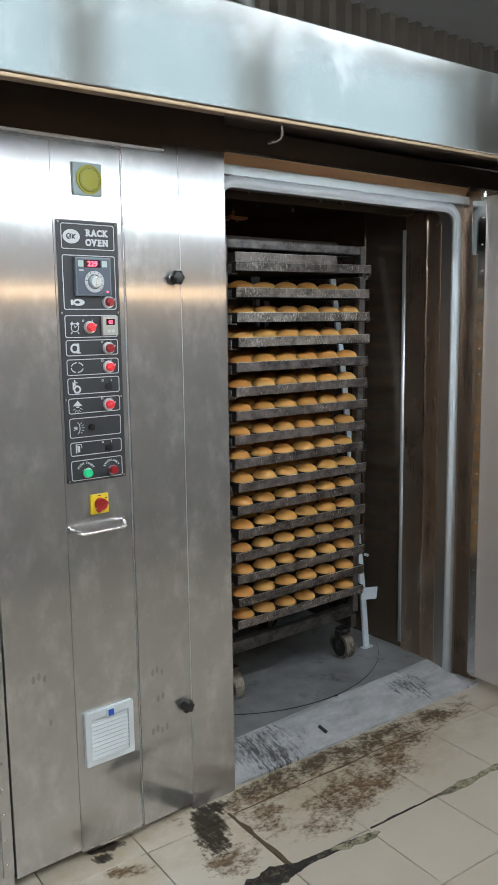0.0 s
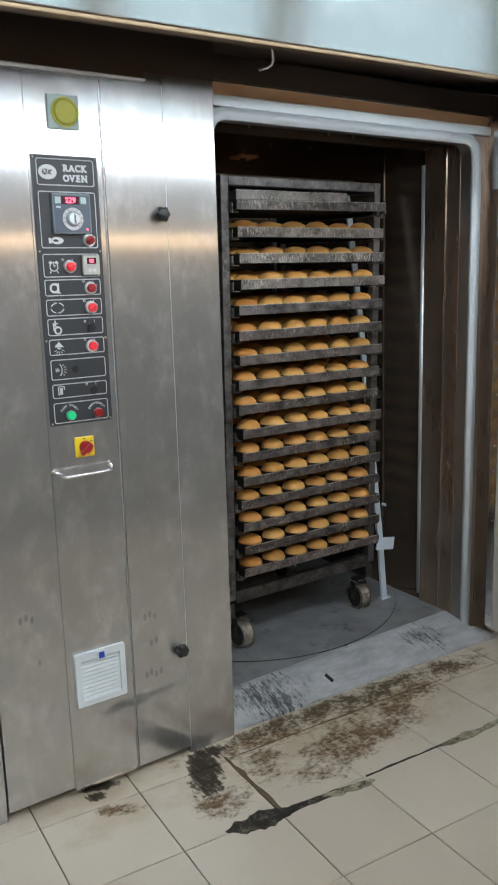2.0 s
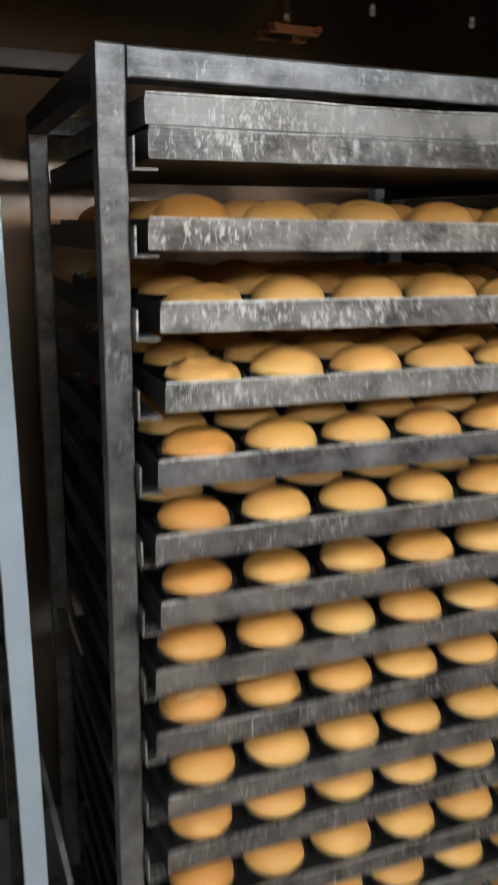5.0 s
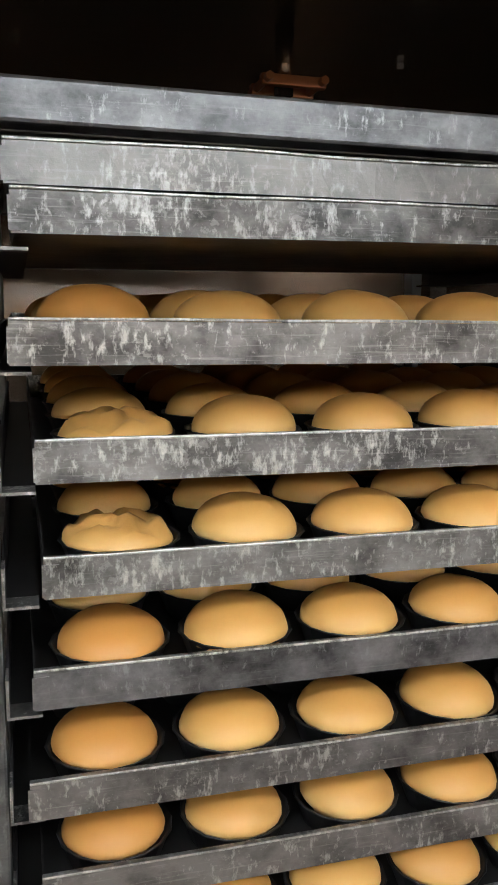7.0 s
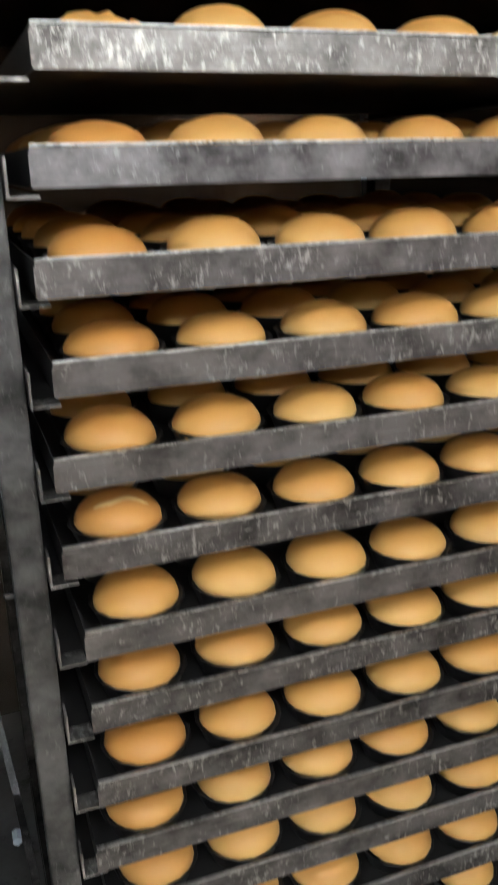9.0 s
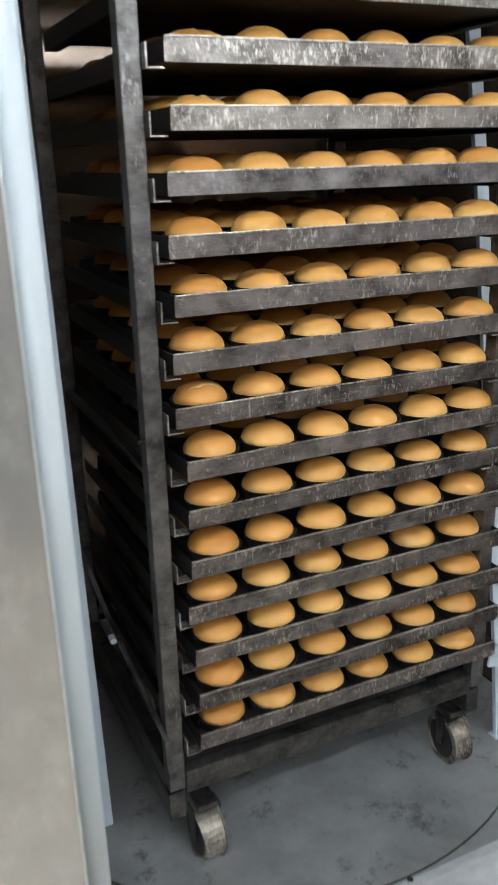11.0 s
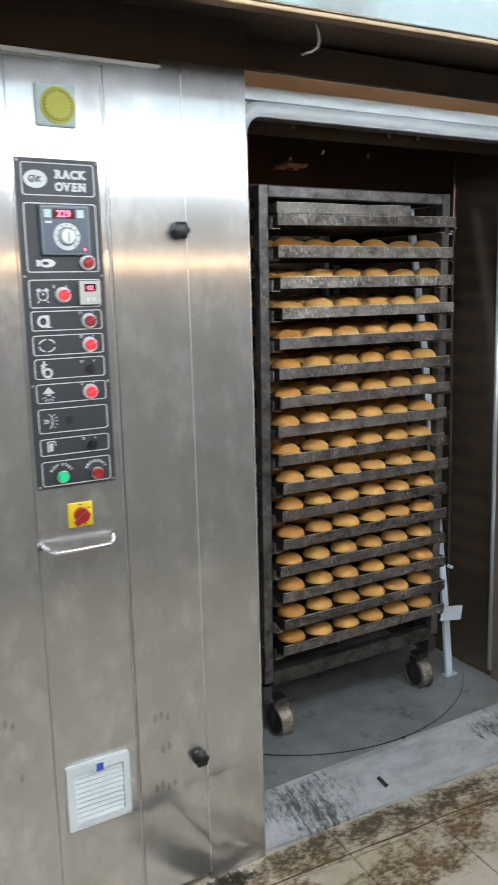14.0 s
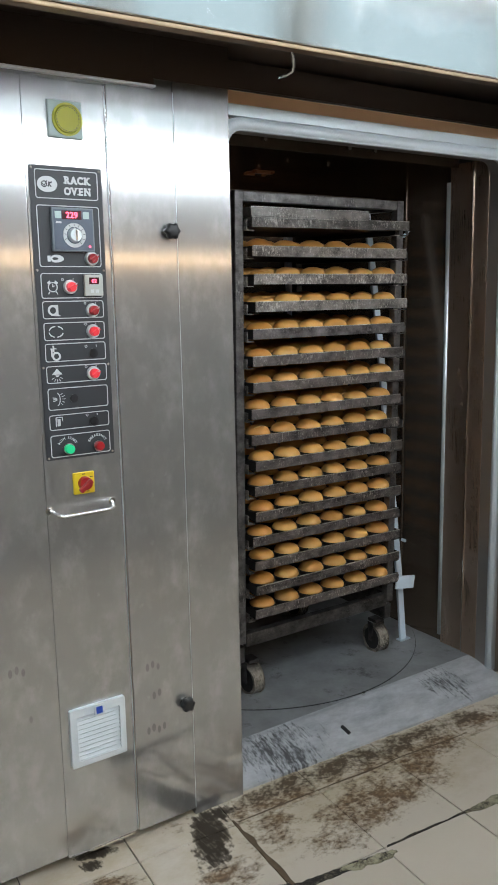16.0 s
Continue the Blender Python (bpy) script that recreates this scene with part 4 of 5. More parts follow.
FLAT_BUN = collapsed_bun()
rng = random.Random(11)
for level in range(1, 16):
    dx = {1: -0.004, 2: 0.012, 3: 0.016, 4: 0.006, 5: 0.0, 9: 0.012, 10: 0.012, 11: 0.010}.get(level, rng.uniform(-0.002, 0.012))
    dy = {1: -0.012, 4: 0.0, 5: -0.006}.get(level, rng.uniform(-0.006, 0.006))
    z = Z1 - PITCH * (level - 1)
    m = LEAN @ Matrix.Translation((TX0 + dx, LIPY + dy, z)) @ Matrix.Rotation(radians(rng.uniform(-0.35, 0.35)), 4, "Z")
    # top three levels: more scuffs, and a paler tone for window light
    mt = TRAY_WHITE if level in (1, 2, 3) else TRAY_PLAIN if level == 4 else TRAY
    tray = thing("baking_tray", label={True: "scuffed steel baking tray of round bun cups, paled for window light", False: "dark worn steel baking tray of round bun cups"}[level in (1, 2, 3)], category="tray", group="trays in the trolley", m=m)
    w = TX1 - TX0
    for lip, b in tray_lips(w, TD, seed=level * 3.7):
        b.transform(m)
        # side lips coloured near-black, as the shade inside the trolley
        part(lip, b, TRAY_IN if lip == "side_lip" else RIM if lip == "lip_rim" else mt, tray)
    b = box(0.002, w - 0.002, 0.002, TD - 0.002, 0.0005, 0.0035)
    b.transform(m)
    part("bed", b, TRAY_IN, tray, "near-black tray bed")
    far = bmesh.new()
    far_buns = bmesh.new()
    for r in range(ROWS):
        for c in range(COLS):
            px, py = 0.067 + c * 0.1145, 0.062 + r * 0.1215
            if r < 2:
                o = new("cup", CUP_ME)
                o.parent = tray
                o.location = (px, py, 0.0)
            else:
                far.from_mesh(CUP_ME)
                vs = far.verts[-len(CUP_ME.vertices):]
                bmesh.ops.translate(far, vec=(px, py, 0.0), verts=vs)
            bm_m = Matrix.Translation((px + rng.uniform(-0.002, 0.002), py + rng.uniform(-0.002, 0.002), 0.0288 + rng.uniform(-0.0010, 0.0012))) @ Euler((rng.uniform(-0.05, 0.05), rng.uniform(-0.05, 0.05), rng.uniform(0, 6.28))).to_matrix().to_4x4()
            me = (DEEP_BUNS if c == 0 and r == 0 else BUNS)[rng.randrange(4 if c == 0 and r == 0 else len(BUNS))]
            if r == 0 and c == 0 and level in (2, 3):
                me = FLAT_BUN
            if r < 3:
                o = new("bun", me)
                o.matrix_world = m @ bm_m
                tagged(o, "round golden-brown bun baked in a tray cup", "bun", "buns on the trays")
                if level == 8 and c == 0 and r == 0:
                    o.name = "split_bun"
                    tagged(o, "golden bun with a split in its crust")
                    sp = bmesh.new()
                    bmesh.ops.create_uvsphere(sp, u_segments=14, v_segments=8, radius=1.0)
                    for v in sp.verts:
                        wob = 0.002 * math.sin(v.co.x * 5)
                        px2, py2 = v.co.x * 0.030, v.co.y * 0.0045 + wob - 0.022
                        v.co = Vector((px2, py2, 0.031 * math.sqrt(1 - (px2 ** 2 + py2 ** 2) / 0.049 ** 2) + v.co.z * 0.0032))
                    o2 = new("split", mesh_of(sp, "split", CRUMB, True))
                    o2.parent = o
                    o2.rotation_euler = (0, 0, -bm_m.to_euler().z)
                    tagged(o2, "pale crumb along the split")
            else:
                n0 = len(far_buns.verts)
                far_buns.from_mesh(me)
                far_buns.verts.ensure_lookup_table()
                bmesh.ops.transform(far_buns, matrix=m @ bm_m, verts=far_buns.verts[n0:])
    me = bpy.data.meshes.new("cup_bank")
    far.to_mesh(me)
    far.free()
    me.materials.append(CUP)
    o = new("cup_bank", me)
    o.parent = tray
    tagged(o, kind="stuff")
    tagged(part("rear_buns", far_buns, BUN, None, smooth=True), "golden buns in the rear rows of a tray", "buns", kind="stuff")

# two empty trays stacked in the top slot, the upper one pushed askew
for dz, x0, x1, dy, tilt in ((0.0, TX0, TX1 + 0.01, -0.004, -0.6), (0.034, TX0 - 0.004, TX0 + 0.515, -0.006, -0.35)):
    m = LEAN @ Matrix.Translation((x0, LIPY + dy, Z1 + PITCH + 0.003 + dz)) @ Matrix.Rotation(radians(tilt), 4, "Y")
    e = thing("empty_tray", label="scuffed empty steel tray stacked in the top slot", category="tray", group="empty trays", m=m)
    for lip, b in tray_lips(x1 - x0, TD - 0.05, 0.030, 50 + dz * 100, 0.0035):
        b.transform(m)
        part(lip, b, RIM if lip == "lip_rim" else TRAY_EMPTY, e)
    b = box(0.002, x1 - x0 - 0.002, 0.002, TD - 0.052, 0.0005, 0.003)
    b.transform(m)
    part("bed", b, TRAY_PLAIN, e)

# ---- lifting frame struts of the turntable ----
carrier = thing("rack_carrier", (0.69, 0.74, FZ), "pale galvanised bars that hold the trolley on the turntable", "carrier")


def bar(points, w, t, bm=None):
    own = bmesh.new()
    pts = [Vector(p) for p in points]
    rings = []
    for p in pts:
        rings.append([own.verts.new(p + Vector((sx * w / 2, sy * t / 2, 0))) for sx, sy in ((-1, -1), (1, -1), (1, 1), (-1, 1))])
    for a, b in zip(rings, rings[1:]):
        for k in range(4):
            own.faces.new((a[k], a[(k + 1) % 4], b[(k + 1) % 4], b[k]))
    own.faces.new(rings[0][::-1])
    own.faces.new(rings[-1])
    return join(bm, own)


part("strut", bar([(1.130, 0.445, FZ), (1.118, 0.46, 0.35), (1.085, 0.56, 1.37), (1.098, 0.66, 1.90)], 0.030, 0.012), GALV, carrier, "pale upright bar")
part("strut", bar([(1.06, 1.05, FZ), (1.03, 1.06, 1.0), (0.99, 1.07, 1.9)], 0.034, 0.03), GALV, carrier)
part("strut", bar([(0.14, 1.06, FZ), (0.15, 1.06, 1.0), (0.16, 1.06, 1.9)], 0.034, 0.03), RACK, carrier)
part("strut", bar([(0.152, 0.62, FZ), (0.146, 0.62, 0.7), (0.138, 0.62, 1.8)], 0.036, 0.03), GALV, carrier, "pale upright bar")
part("foot", box(1.108, 1.166, 0.432, 0.462, FZ + 0.002, FZ + 0.008, 0.002), GALV, carrier)
part("cross_bar", box(0.02, 1.13, 0.64, 0.69, 1.925, 1.95, 0.003), BAR_BROWN, carrier, "browned cross bar")
plate = box(-0.052, 0.052, -0.004, 0.004, -0.028, 0.028, 0.003)
plate.transform(Matrix.Translation((1.062, 0.368, 0.373)) @ Matrix.Rotation(radians(9), 4, "Y"))
part("holding_plate", plate, GALV, carrier, "pale holding plate")
part("brace", bar([(0.185, 0.86, 0.74), (0.214, 0.66, 0.565), (0.229, 0.48, 0.475), (0.236, 0.372, 0.435), (0.237, 0.366, 0.372)], 0.010, 0.020), RACK_TOP, carrier, "long slanting flat brace")
part("stop_pin", rod((0.247, 0.380, 1.020), (0.230, 0.376, 1.021), 0.003, None, 8), RACK, carrier)
part("bent_tab", bar([(1.004, 0.346, 1.768), (1.018, 0.344, 1.785), (1.026, 0.343, 1.792)], 0.008, 0.012), GALV, carrier, "small bent pale tab")
for bx, by, bz in ((0.207, 0.60, 0.535), (1.135, 0.455, 0.52)):
    part("bolt", rod((bx, by - 0.012, bz), (bx, by + 0.008, bz), 0.007, None, 6), GALV, carrier)
# ---- control panel and fittings on the front ----
def text_mesh(words, size, m, bold=0.0, bm=None, align="CENTER", depth=0.0004):
    """Lettering in the built-in font as flat mesh; m places its baseline."""
    cu = bpy.data.curves.new("lettering", "FONT")
    cu.body, cu.size, cu.align_x, cu.extrude, cu.offset = words, size, align, depth, bold
    cu.resolution_u = 3
    tmp = new("lettering", cu)
    me = bpy.data.meshes.new_from_object(tmp.evaluated_get(bpy.context.evaluated_depsgraph_get()))
    bpy.data.objects.remove(tmp)
    bpy.data.curves.remove(cu)
    me.transform(m)
    own = bmesh.new()
    own.from_mesh(me)
    bpy.data.meshes.remove(me)
    return join(bm, own)


def upright(x, y, z, turn=0.0):
    return Matrix.Translation((x, y, z)) @ Matrix.Rotation(radians(90), 4, "X") @ Matrix.Rotation(radians(turn), 4, "Z")


def ring(x, z, r, w, y0, y1, n=24, bm=None):
    out = [(x + r * math.cos(2 * math.pi * k / n), z + r * math.sin(2 * math.pi * k / n)) for k in range(n)]
    inn = [(x + (r - w) * math.cos(2 * math.pi * k / n), z + (r - w) * math.sin(2 * math.pi * k / n)) for k in range(n)]
    return ring_prism(out, inn, y0, y1, bm)


def flat(outline, y, bm=None, depth=0.0006):
    return extrude_outline(outline, depth, lambda u, v, w: (u, y - w, v), bm)


def line(x0, z0, x1, z1, w, y, bm=None):
    d = Vector((x1 - x0, z1 - z0)).normalized() * (w / 2)
    return flat([(x0 - d.y, z0 + d.x), (x1 - d.y, z1 + d.x), (x1 + d.y, z1 - d.x), (x0 + d.y, z0 - d.x)], y, bm)


PY = -0.0045
INK = PY - 0.0002
panel = thing("control_panel", (-0.482, 0.0, 1.153), "dark grey oven control panel with knobs and red digits", "control panel")
part("plate", extrude_outline(round_rect(-0.575, -0.388, 1.153, 1.878, 0.003), 0.0045, front), PANEL, panel, "dark grey foil plate")
ROWZ = [(1.800, 1.869), (1.637, 1.785), (1.560, 1.622), (1.510, 1.554), (1.456, 1.501), (1.403, 1.449), (1.349, 1.393), (1.281, 1.337), (1.2295, 1.269), (1.159, 1.217)]
for z0, z1 in ROWZ:
    part("printed_frame", ring_prism(round_rect(-0.562, -0.399, z0, z1, 0.007), round_rect(-0.5598, -0.4012, z0 + 0.0022, z1 - 0.0022, 0.005), INK - 0.0005, INK), PRINT, panel)
for sx in (-0.569, -0.394):
    for sz in (1.871, 1.629, 1.390, 1.159):
        part("screw", disc(sx, sz, 0.0034, INK, INK - 0.002, None, 10, 0.0022), WHEEL, panel)
# badge and words
badge = part("badge", flat([(-0.531 + 0.0255 * math.cos(2 * math.pi * k / 28), 1.834 + 0.019 * math.sin(2 * math.pi * k / 28)) for k in range(28)], INK), PRINT, panel, "pale oval badge")
b = ring(-0.539, 1.834, 0.0078, 0.0026, INK - 0.0016, INK - 0.0008)
line(-0.545, 1.837, -0.539, 1.830, 0.0022, INK - 0.0008, b)
line(-0.539, 1.830, -0.531, 1.842, 0.0022, INK - 0.0008, b)
line(-0.529, 1.828, -0.526, 1.840, 0.0034, INK - 0.0008, b)
line(-0.527, 1.834, -0.519, 1.840, 0.0028, INK - 0.0008, b)
line(-0.527, 1.834, -0.521, 1.828, 0.0030, INK - 0.0008, b)
part("mark", b, PANEL, badge)


def slab_letter(ch, x, z, w, h):
    """A heavy letter of the built-in font with slab feet and heads."""
    b = text_mesh(ch, h / 0.715, upright(x, INK - 0.0006, z) @ Matrix.Diagonal((0.92, 1, 1, 1)), 0.0013)
    bars = {"R": ((-0.42, 0), (0.40, 0), (-0.42, 1)), "A": ((-0.46, 0), (0.46, 0)), "K": ((-0.42, 0), (0.42, 0), (-0.42, 1), (0.36, 1)),
            "V": ((-0.46, 1), (0.46, 1)), "E": ((-0.42, 0), (-0.42, 1)), "N": ((-0.42, 0), (-0.42, 1), (0.42, 1))}.get(ch, ())
    for u, top in bars:
        cx = x + u * w
        flat([(cx - 0.0040, z + top * (h - 0.0026)), (cx + 0.0040, z + top * (h - 0.0026)), (cx + 0.0040, z + top * (h - 0.0026) + 0.0026), (cx - 0.0040, z + top * (h - 0.0026) + 0.0026)], INK - 0.0004, b)
    return b


for word, z in (("RACK", 1.8375), ("OVEN", 1.8115)):
    for k, ch in enumerate(word):
        part("lettering", slab_letter(ch, -0.4800 + 0.0174 * k, z, 0.0125, 0.0172), PRINT, panel, "pale printed letter")

# temperature controller
ctl = part("temperature_controller", box(-0.529, -0.420, -0.018, INK, 1.674, 1.779, 0.002), GREY_UNIT, panel, "grey controller with red digits and dial")
part("face_plate", box(-0.525, -0.424, -0.0195, -0.0182, 1.678, 1.775, 0.0006), mat("blue_grey_face", (0.085, 0.105, 0.14), 0.4), ctl)
part("display_window", box(-0.504, -0.453, -0.0207, -0.0196, 1.751, 1.772, 0.0004), SCREEN, ctl)
part("digits", text_mesh("229", 0.0205, upright(-0.4785, -0.0212, 1.7545, 0) @ Matrix.Shear("XZ", 4, (0.0, 0.0)), 0.0004), DIGIT, ctl, "glowing red digits")
for bx in (-0.522, -0.449):
    part("grille", box(bx, bx + 0.016, -0.0203, -0.0196, 1.753, 1.770), PALE_BOX, ctl)
part("small_print", box(-0.520, -0.506, -0.0202, -0.0196, 1.741, 1.746), PRINT, ctl)
part("dial_ring", ring(-0.474, 1.713, 0.0295, 0.009, -0.0215, -0.0196, 30), PRINT, ctl, "silver dial ring")
kn = disc(-0.474, 1.713, 0.0175, -0.0196, -0.033, None, 24, 0.0145)
part("dial_knob", kn, STEEL_PALE, ctl, "silver dial knob")
part("dial_grip", box(-0.4765, -0.4715, -0.0365, -0.0332, 1.7005, 1.7255, 0.001), CHROME, ctl)
part("dial_pointer", line(-0.474, 1.716, -0.474, 1.741, 0.0025, -0.0216), PRINT, ctl)
for k in range(10):
    a = radians(-50 + 28 * k)
    part("dial_tick", line(-0.474 + 0.022 * math.cos(a), 1.713 + 0.022 * math.sin(a), -0.474 + 0.028 * math.cos(a), 1.713 + 0.028 * math.sin(a), 0.0012, -0.0216), PANEL, ctl)
part("pilot_lamp", disc(-0.434, 1.686, 0.0028, -0.0196, -0.0205, None, 10), DIGIT, ctl)

# timer
tim = part("timer", box(-0.451, -0.402, -0.016, INK, 1.565, 1.618, 0.002), BEIGE_UNIT, panel, "beige timer with red digits")
part("display_window", box(-0.440, -0.413, -0.0172, -0.0162, 1.594, 1.611, 0.0004), SCREEN, tim)
part("digits", text_mesh("02", 0.0135, upright(-0.4265, -0.0177, 1.5975), 0.0003), DIGIT, tim, "glowing red digits")
for k in range(2):
    part("timer_button", box(-0.437 + k * 0.013, -0.428 + k * 0.013, -0.0175, -0.0162, 1.573, 1.581, 0.0005), PRINT, tim)


def selector(x, z, lit, turn=-35):
    s = part("selector_switch", disc(x, z, 0.0178, INK, -0.012, None, 26, 0.0165), STEEL_PALE, panel, "round chrome switch with red knob")
    part("knob", disc(x, z, 0.0125, -0.0121, -0.022, None, 24, 0.0115), RED_LIT if lit else RED, s, "lit red knob" if lit else "dark red knob")
    g = box(-0.0115, 0.0115, -0.030, -0.0222, -0.0038, 0.0038, 0.0015)
    g.transform(Matrix.Translation((x, 0, z)) @ Matrix.Rotation(radians(turn), 4, "Y"))
    part("grip", g, RED_LIT if lit else RED, s)
    part("grip_line", line(x + 0.004, z + 0.004, x + 0.009, z + 0.009, 0.002, -0.0302), PRINT, s)


def marks(x, z):
    part("off_mark", ring(x - 0.019, z + 0.0185, 0.0034, 0.0012, INK - 0.0005, INK, 14), PRINT, panel)
    part("on_mark", line(x + 0.009, z + 0.0155, x + 0.009, z + 0.0215, 0.0016, INK), PRINT, panel)


for x, z, lit in ((-0.426, 1.658, False), (-0.487, 1.588, True), (-0.4305, 1.529, False), (-0.432, 1.476, True), (-0.437, 1.369, True)):
    selector(x, z, lit)
    marks(x, z)
for x, z in ((-0.434, 1.420), (-0.441, 1.243)):
    part("blank_plug", disc(x, z, 0.012, INK, INK - 0.0018, None, 22), BLACK, panel, "black blanking plug")
    marks(x, z)
part("blank_plug", disc(-0.493, 1.308, 0.011, INK, INK - 0.0018, None, 22), BLACK, panel, "black blanking plug")

# picture signs
y = INK
b = flat([(-0.541, 1.650), (-0.533, 1.650), (-0.533, 1.664), (-0.541, 1.664)], y)
ring_prism([(-0.520 + 0.022 * math.cos(2 * math.pi * k / 20) * (1.0 if math.cos(2 * math.pi * k / 20) < 0 else 1.6) * 0.6, 1.657 + 0.0095 * math.sin(2 * math.pi * k / 20)) for k in range(20)],
           [(-0.521 + 0.008 * math.cos(2 * math.pi * k / 20), 1.657 + 0.0035 * math.sin(2 * math.pi * k / 20)) for k in range(20)], y - 0.0005, y, b)
part("burner_sign", b, PRINT, panel)
b = ring(-0.532, 1.588, 0.0125, 0.0024, y - 0.0005, y)
line(-0.532, 1.588, -0.532, 1.596, 0.0018, y, b)
line(-0.532, 1.588, -0.5265, 1.5915, 0.0018, y, b)
for s in (-1, 1):
    line(-0.532 + s * 0.006, 1.602, -0.532 + s * 0.013, 1.597, 0.005, y, b)
    line(-0.532 + s * 0.008, 1.577, -0.532 + s * 0.012, 1.571, 0.0025, y, b)
part("clock_sign", b, PRINT, panel)
b = ring(-0.535, 1.531, 0.0135, 0.0055, y - 0.0005, y)
line(-0.5245, 1.543, -0.5245, 1.519, 0.0065, y, b)
line(-0.536, 1.542, -0.522, 1.542, 0.0045, y, b)
line(-0.530, 1.518, -0.517, 1.518, 0.0025, y, b)
part("blower_sign", b, PRINT, panel)
b = bmesh.new()
for a0, a1 in ((20, 75), (95, 165), (185, 255), (275, 345)):
    pts = [(radians(a0 + (a1 - a0) * k / 7)) for k in range(8)]
    for p, q in zip(pts, pts[1:]):
        line(-0.530 + 0.0185 * math.cos(p), 1.478 + 0.0135 * math.sin(p), -0.530 + 0.0185 * math.cos(q), 1.478 + 0.0135 * math.sin(q), 0.0028, y, b)
part("rotation_sign", b, PRINT, panel)
b = ring(-0.533, 1.417, 0.0115, 0.005, y - 0.0005, y)
line(-0.5445, 1.416, -0.5445, 1.435, 0.004, y, b)
line(-0.540, 1.428, -0.540, 1.444, 0.004, y, b)
line(-0.548, 1.436, -0.532, 1.436, 0.0022, y, b)
part("pump_sign", b, PRINT, panel)
b = flat([(-0.548, 1.371), (-0.520, 1.371), (-0.534, 1.386)], y)
flat([(-0.5395, 1.3695), (-0.5285, 1.3695), (-0.531, 1.3655), (-0.537, 1.3655)], y, b)
for k in range(5):
    a = radians(205 + 32.5 * k)
    line(-0.534 + 0.008 * math.cos(a), 1.367 + 0.008 * math.sin(a), -0.534 + 0.016 * math.cos(a), 1.367 + 0.016 * math.sin(a), 0.0016, y, b)
part("lamp_sign", b, PRINT, panel)
b = bmesh.new()
for k in range(3):
    line(-0.549, 1.304 + k * 0.0045, -0.538, 1.306 + k * 0.0025, 0.0018, y, b)
for p, q in zip(range(-6, 6), range(-5, 7)):
    line(-0.540 + 0.010 * math.cos(radians(p * 12)), 1.3085 + 0.017 * math.sin(radians(p * 12)), -0.540 + 0.010 * math.cos(radians(q * 12)), 1.3085 + 0.017 * math.sin(radians(q * 12)), 0.002, y, b)
for k in range(5):
    a = radians(-50 + 25 * k)
    line(-0.536 + 0.012 * math.cos(a), 1.3085 + 0.014 * math.sin(a), -0.536 + 0.020 * math.cos(a), 1.3085 + 0.020 * math.sin(a), 0.0014, y, b)
part("steam_sign", b, PRINT, panel)
b = line(-0.544, 1.238, -0.544, 1.262, 0.003, y)
line(-0.545, 1.262, -0.527, 1.262, 0.0022, y, b)
line(-0.527, 1.262, -0.527, 1.252, 0.002, y, b)
line(-0.5365, 1.240, -0.5365, 1.258, 0.008, y, b)
part("flap_sign", b, PRINT, panel)


def push_button(x, z, material, words, label):
    pb = part("push_button", disc(x, z, 0.0165, INK, -0.016, None, 26, 0.0145), CHROME, panel, "chrome push button collar")
    d = disc(x, z, 0.0125, -0.0161, -0.026, None, 24, 0.0112)
    part("cap", d, material, pb, label)
    n = len(words)
    b = bmesh.new()
    for k, ch in enumerate(words):
        if ch == " ":
            continue
        a = radians(152 - 124 * k / (n - 1))
        text_mesh(ch, 0.0088, upright(x + 0.0225 * math.cos(a), INK - 0.0006, z + 0.002 + 0.0225 * math.sin(a), math.degrees(a) - 90), 0.0002, b)
    part("lettering", b, PRINT, panel, "small printed words round a button")


push_button(-0.517, 1.1805, GREEN_LIT, "PUSH START", "glowing green cap")
push_button(-0.435, 1.1795, RED, "EMERGENCY", "dark red cap")

# warning beacon above the panel
bea = thing("beacon_box", (-0.477, 0.0, 1.944), "yellow round lens on a small pale plate", "beacon")
part("back_plate", box(-0.521, -0.433, -0.010, 0.0005, 1.944, 2.031, 0.004), PALE_BOX, bea, "pale green-grey plate")
part("collar", ring(-0.473, 1.987, 0.0385, 0.005, -0.0135, -0.0102, 32), LENS_YELLOW, bea)
d = disc(-0.473, 1.987, 0.034, -0.0102, -0.016, None, 32, 0.031)
part("lens", d, LENS_YELLOW, bea, "yellow lens")
for k in range(24):
    a = 2 * math.pi * k / 24
    part("tick", line(-0.473 + 0.028 * math.cos(a), 1.987 + 0.028 * math.sin(a), -0.473 + 0.0285 * math.cos(a + 0.15), 1.987 + 0.0285 * math.sin(a + 0.15), 0.0014, -0.0162), PANEL, bea)

# main switch
ms = thing("main_switch", (-0.479, 0.0, 1.055), "yellow main switch with red rotary knob", "switch")
part("plate", box(-0.508, -0.450, -0.008, 0.0005, 1.055, 1.113, 0.003), YELLOW, ms)
part("knob", disc(-0.478, 1.084, 0.0185, -0.0082, -0.022, None, 26, 0.017), RED, ms, "red rotary knob")
g = box(-0.021, 0.021, -0.034, -0.0222, -0.0065, 0.0065, 0.003)
g.transform(Matrix.Translation((-0.482, 0, 1.080)) @ Matrix.Rotation(radians(-38), 4, "Y"))
part("lever", g, RED, ms)
for tx, tz in ((-0.480, 1.107), (-0.459, 1.098), (-0.470, 1.060)):
    part("mark", box(tx - 0.004, tx + 0.004, -0.0088, -0.0081, tz, tz + 0.0022), PANEL, ms)

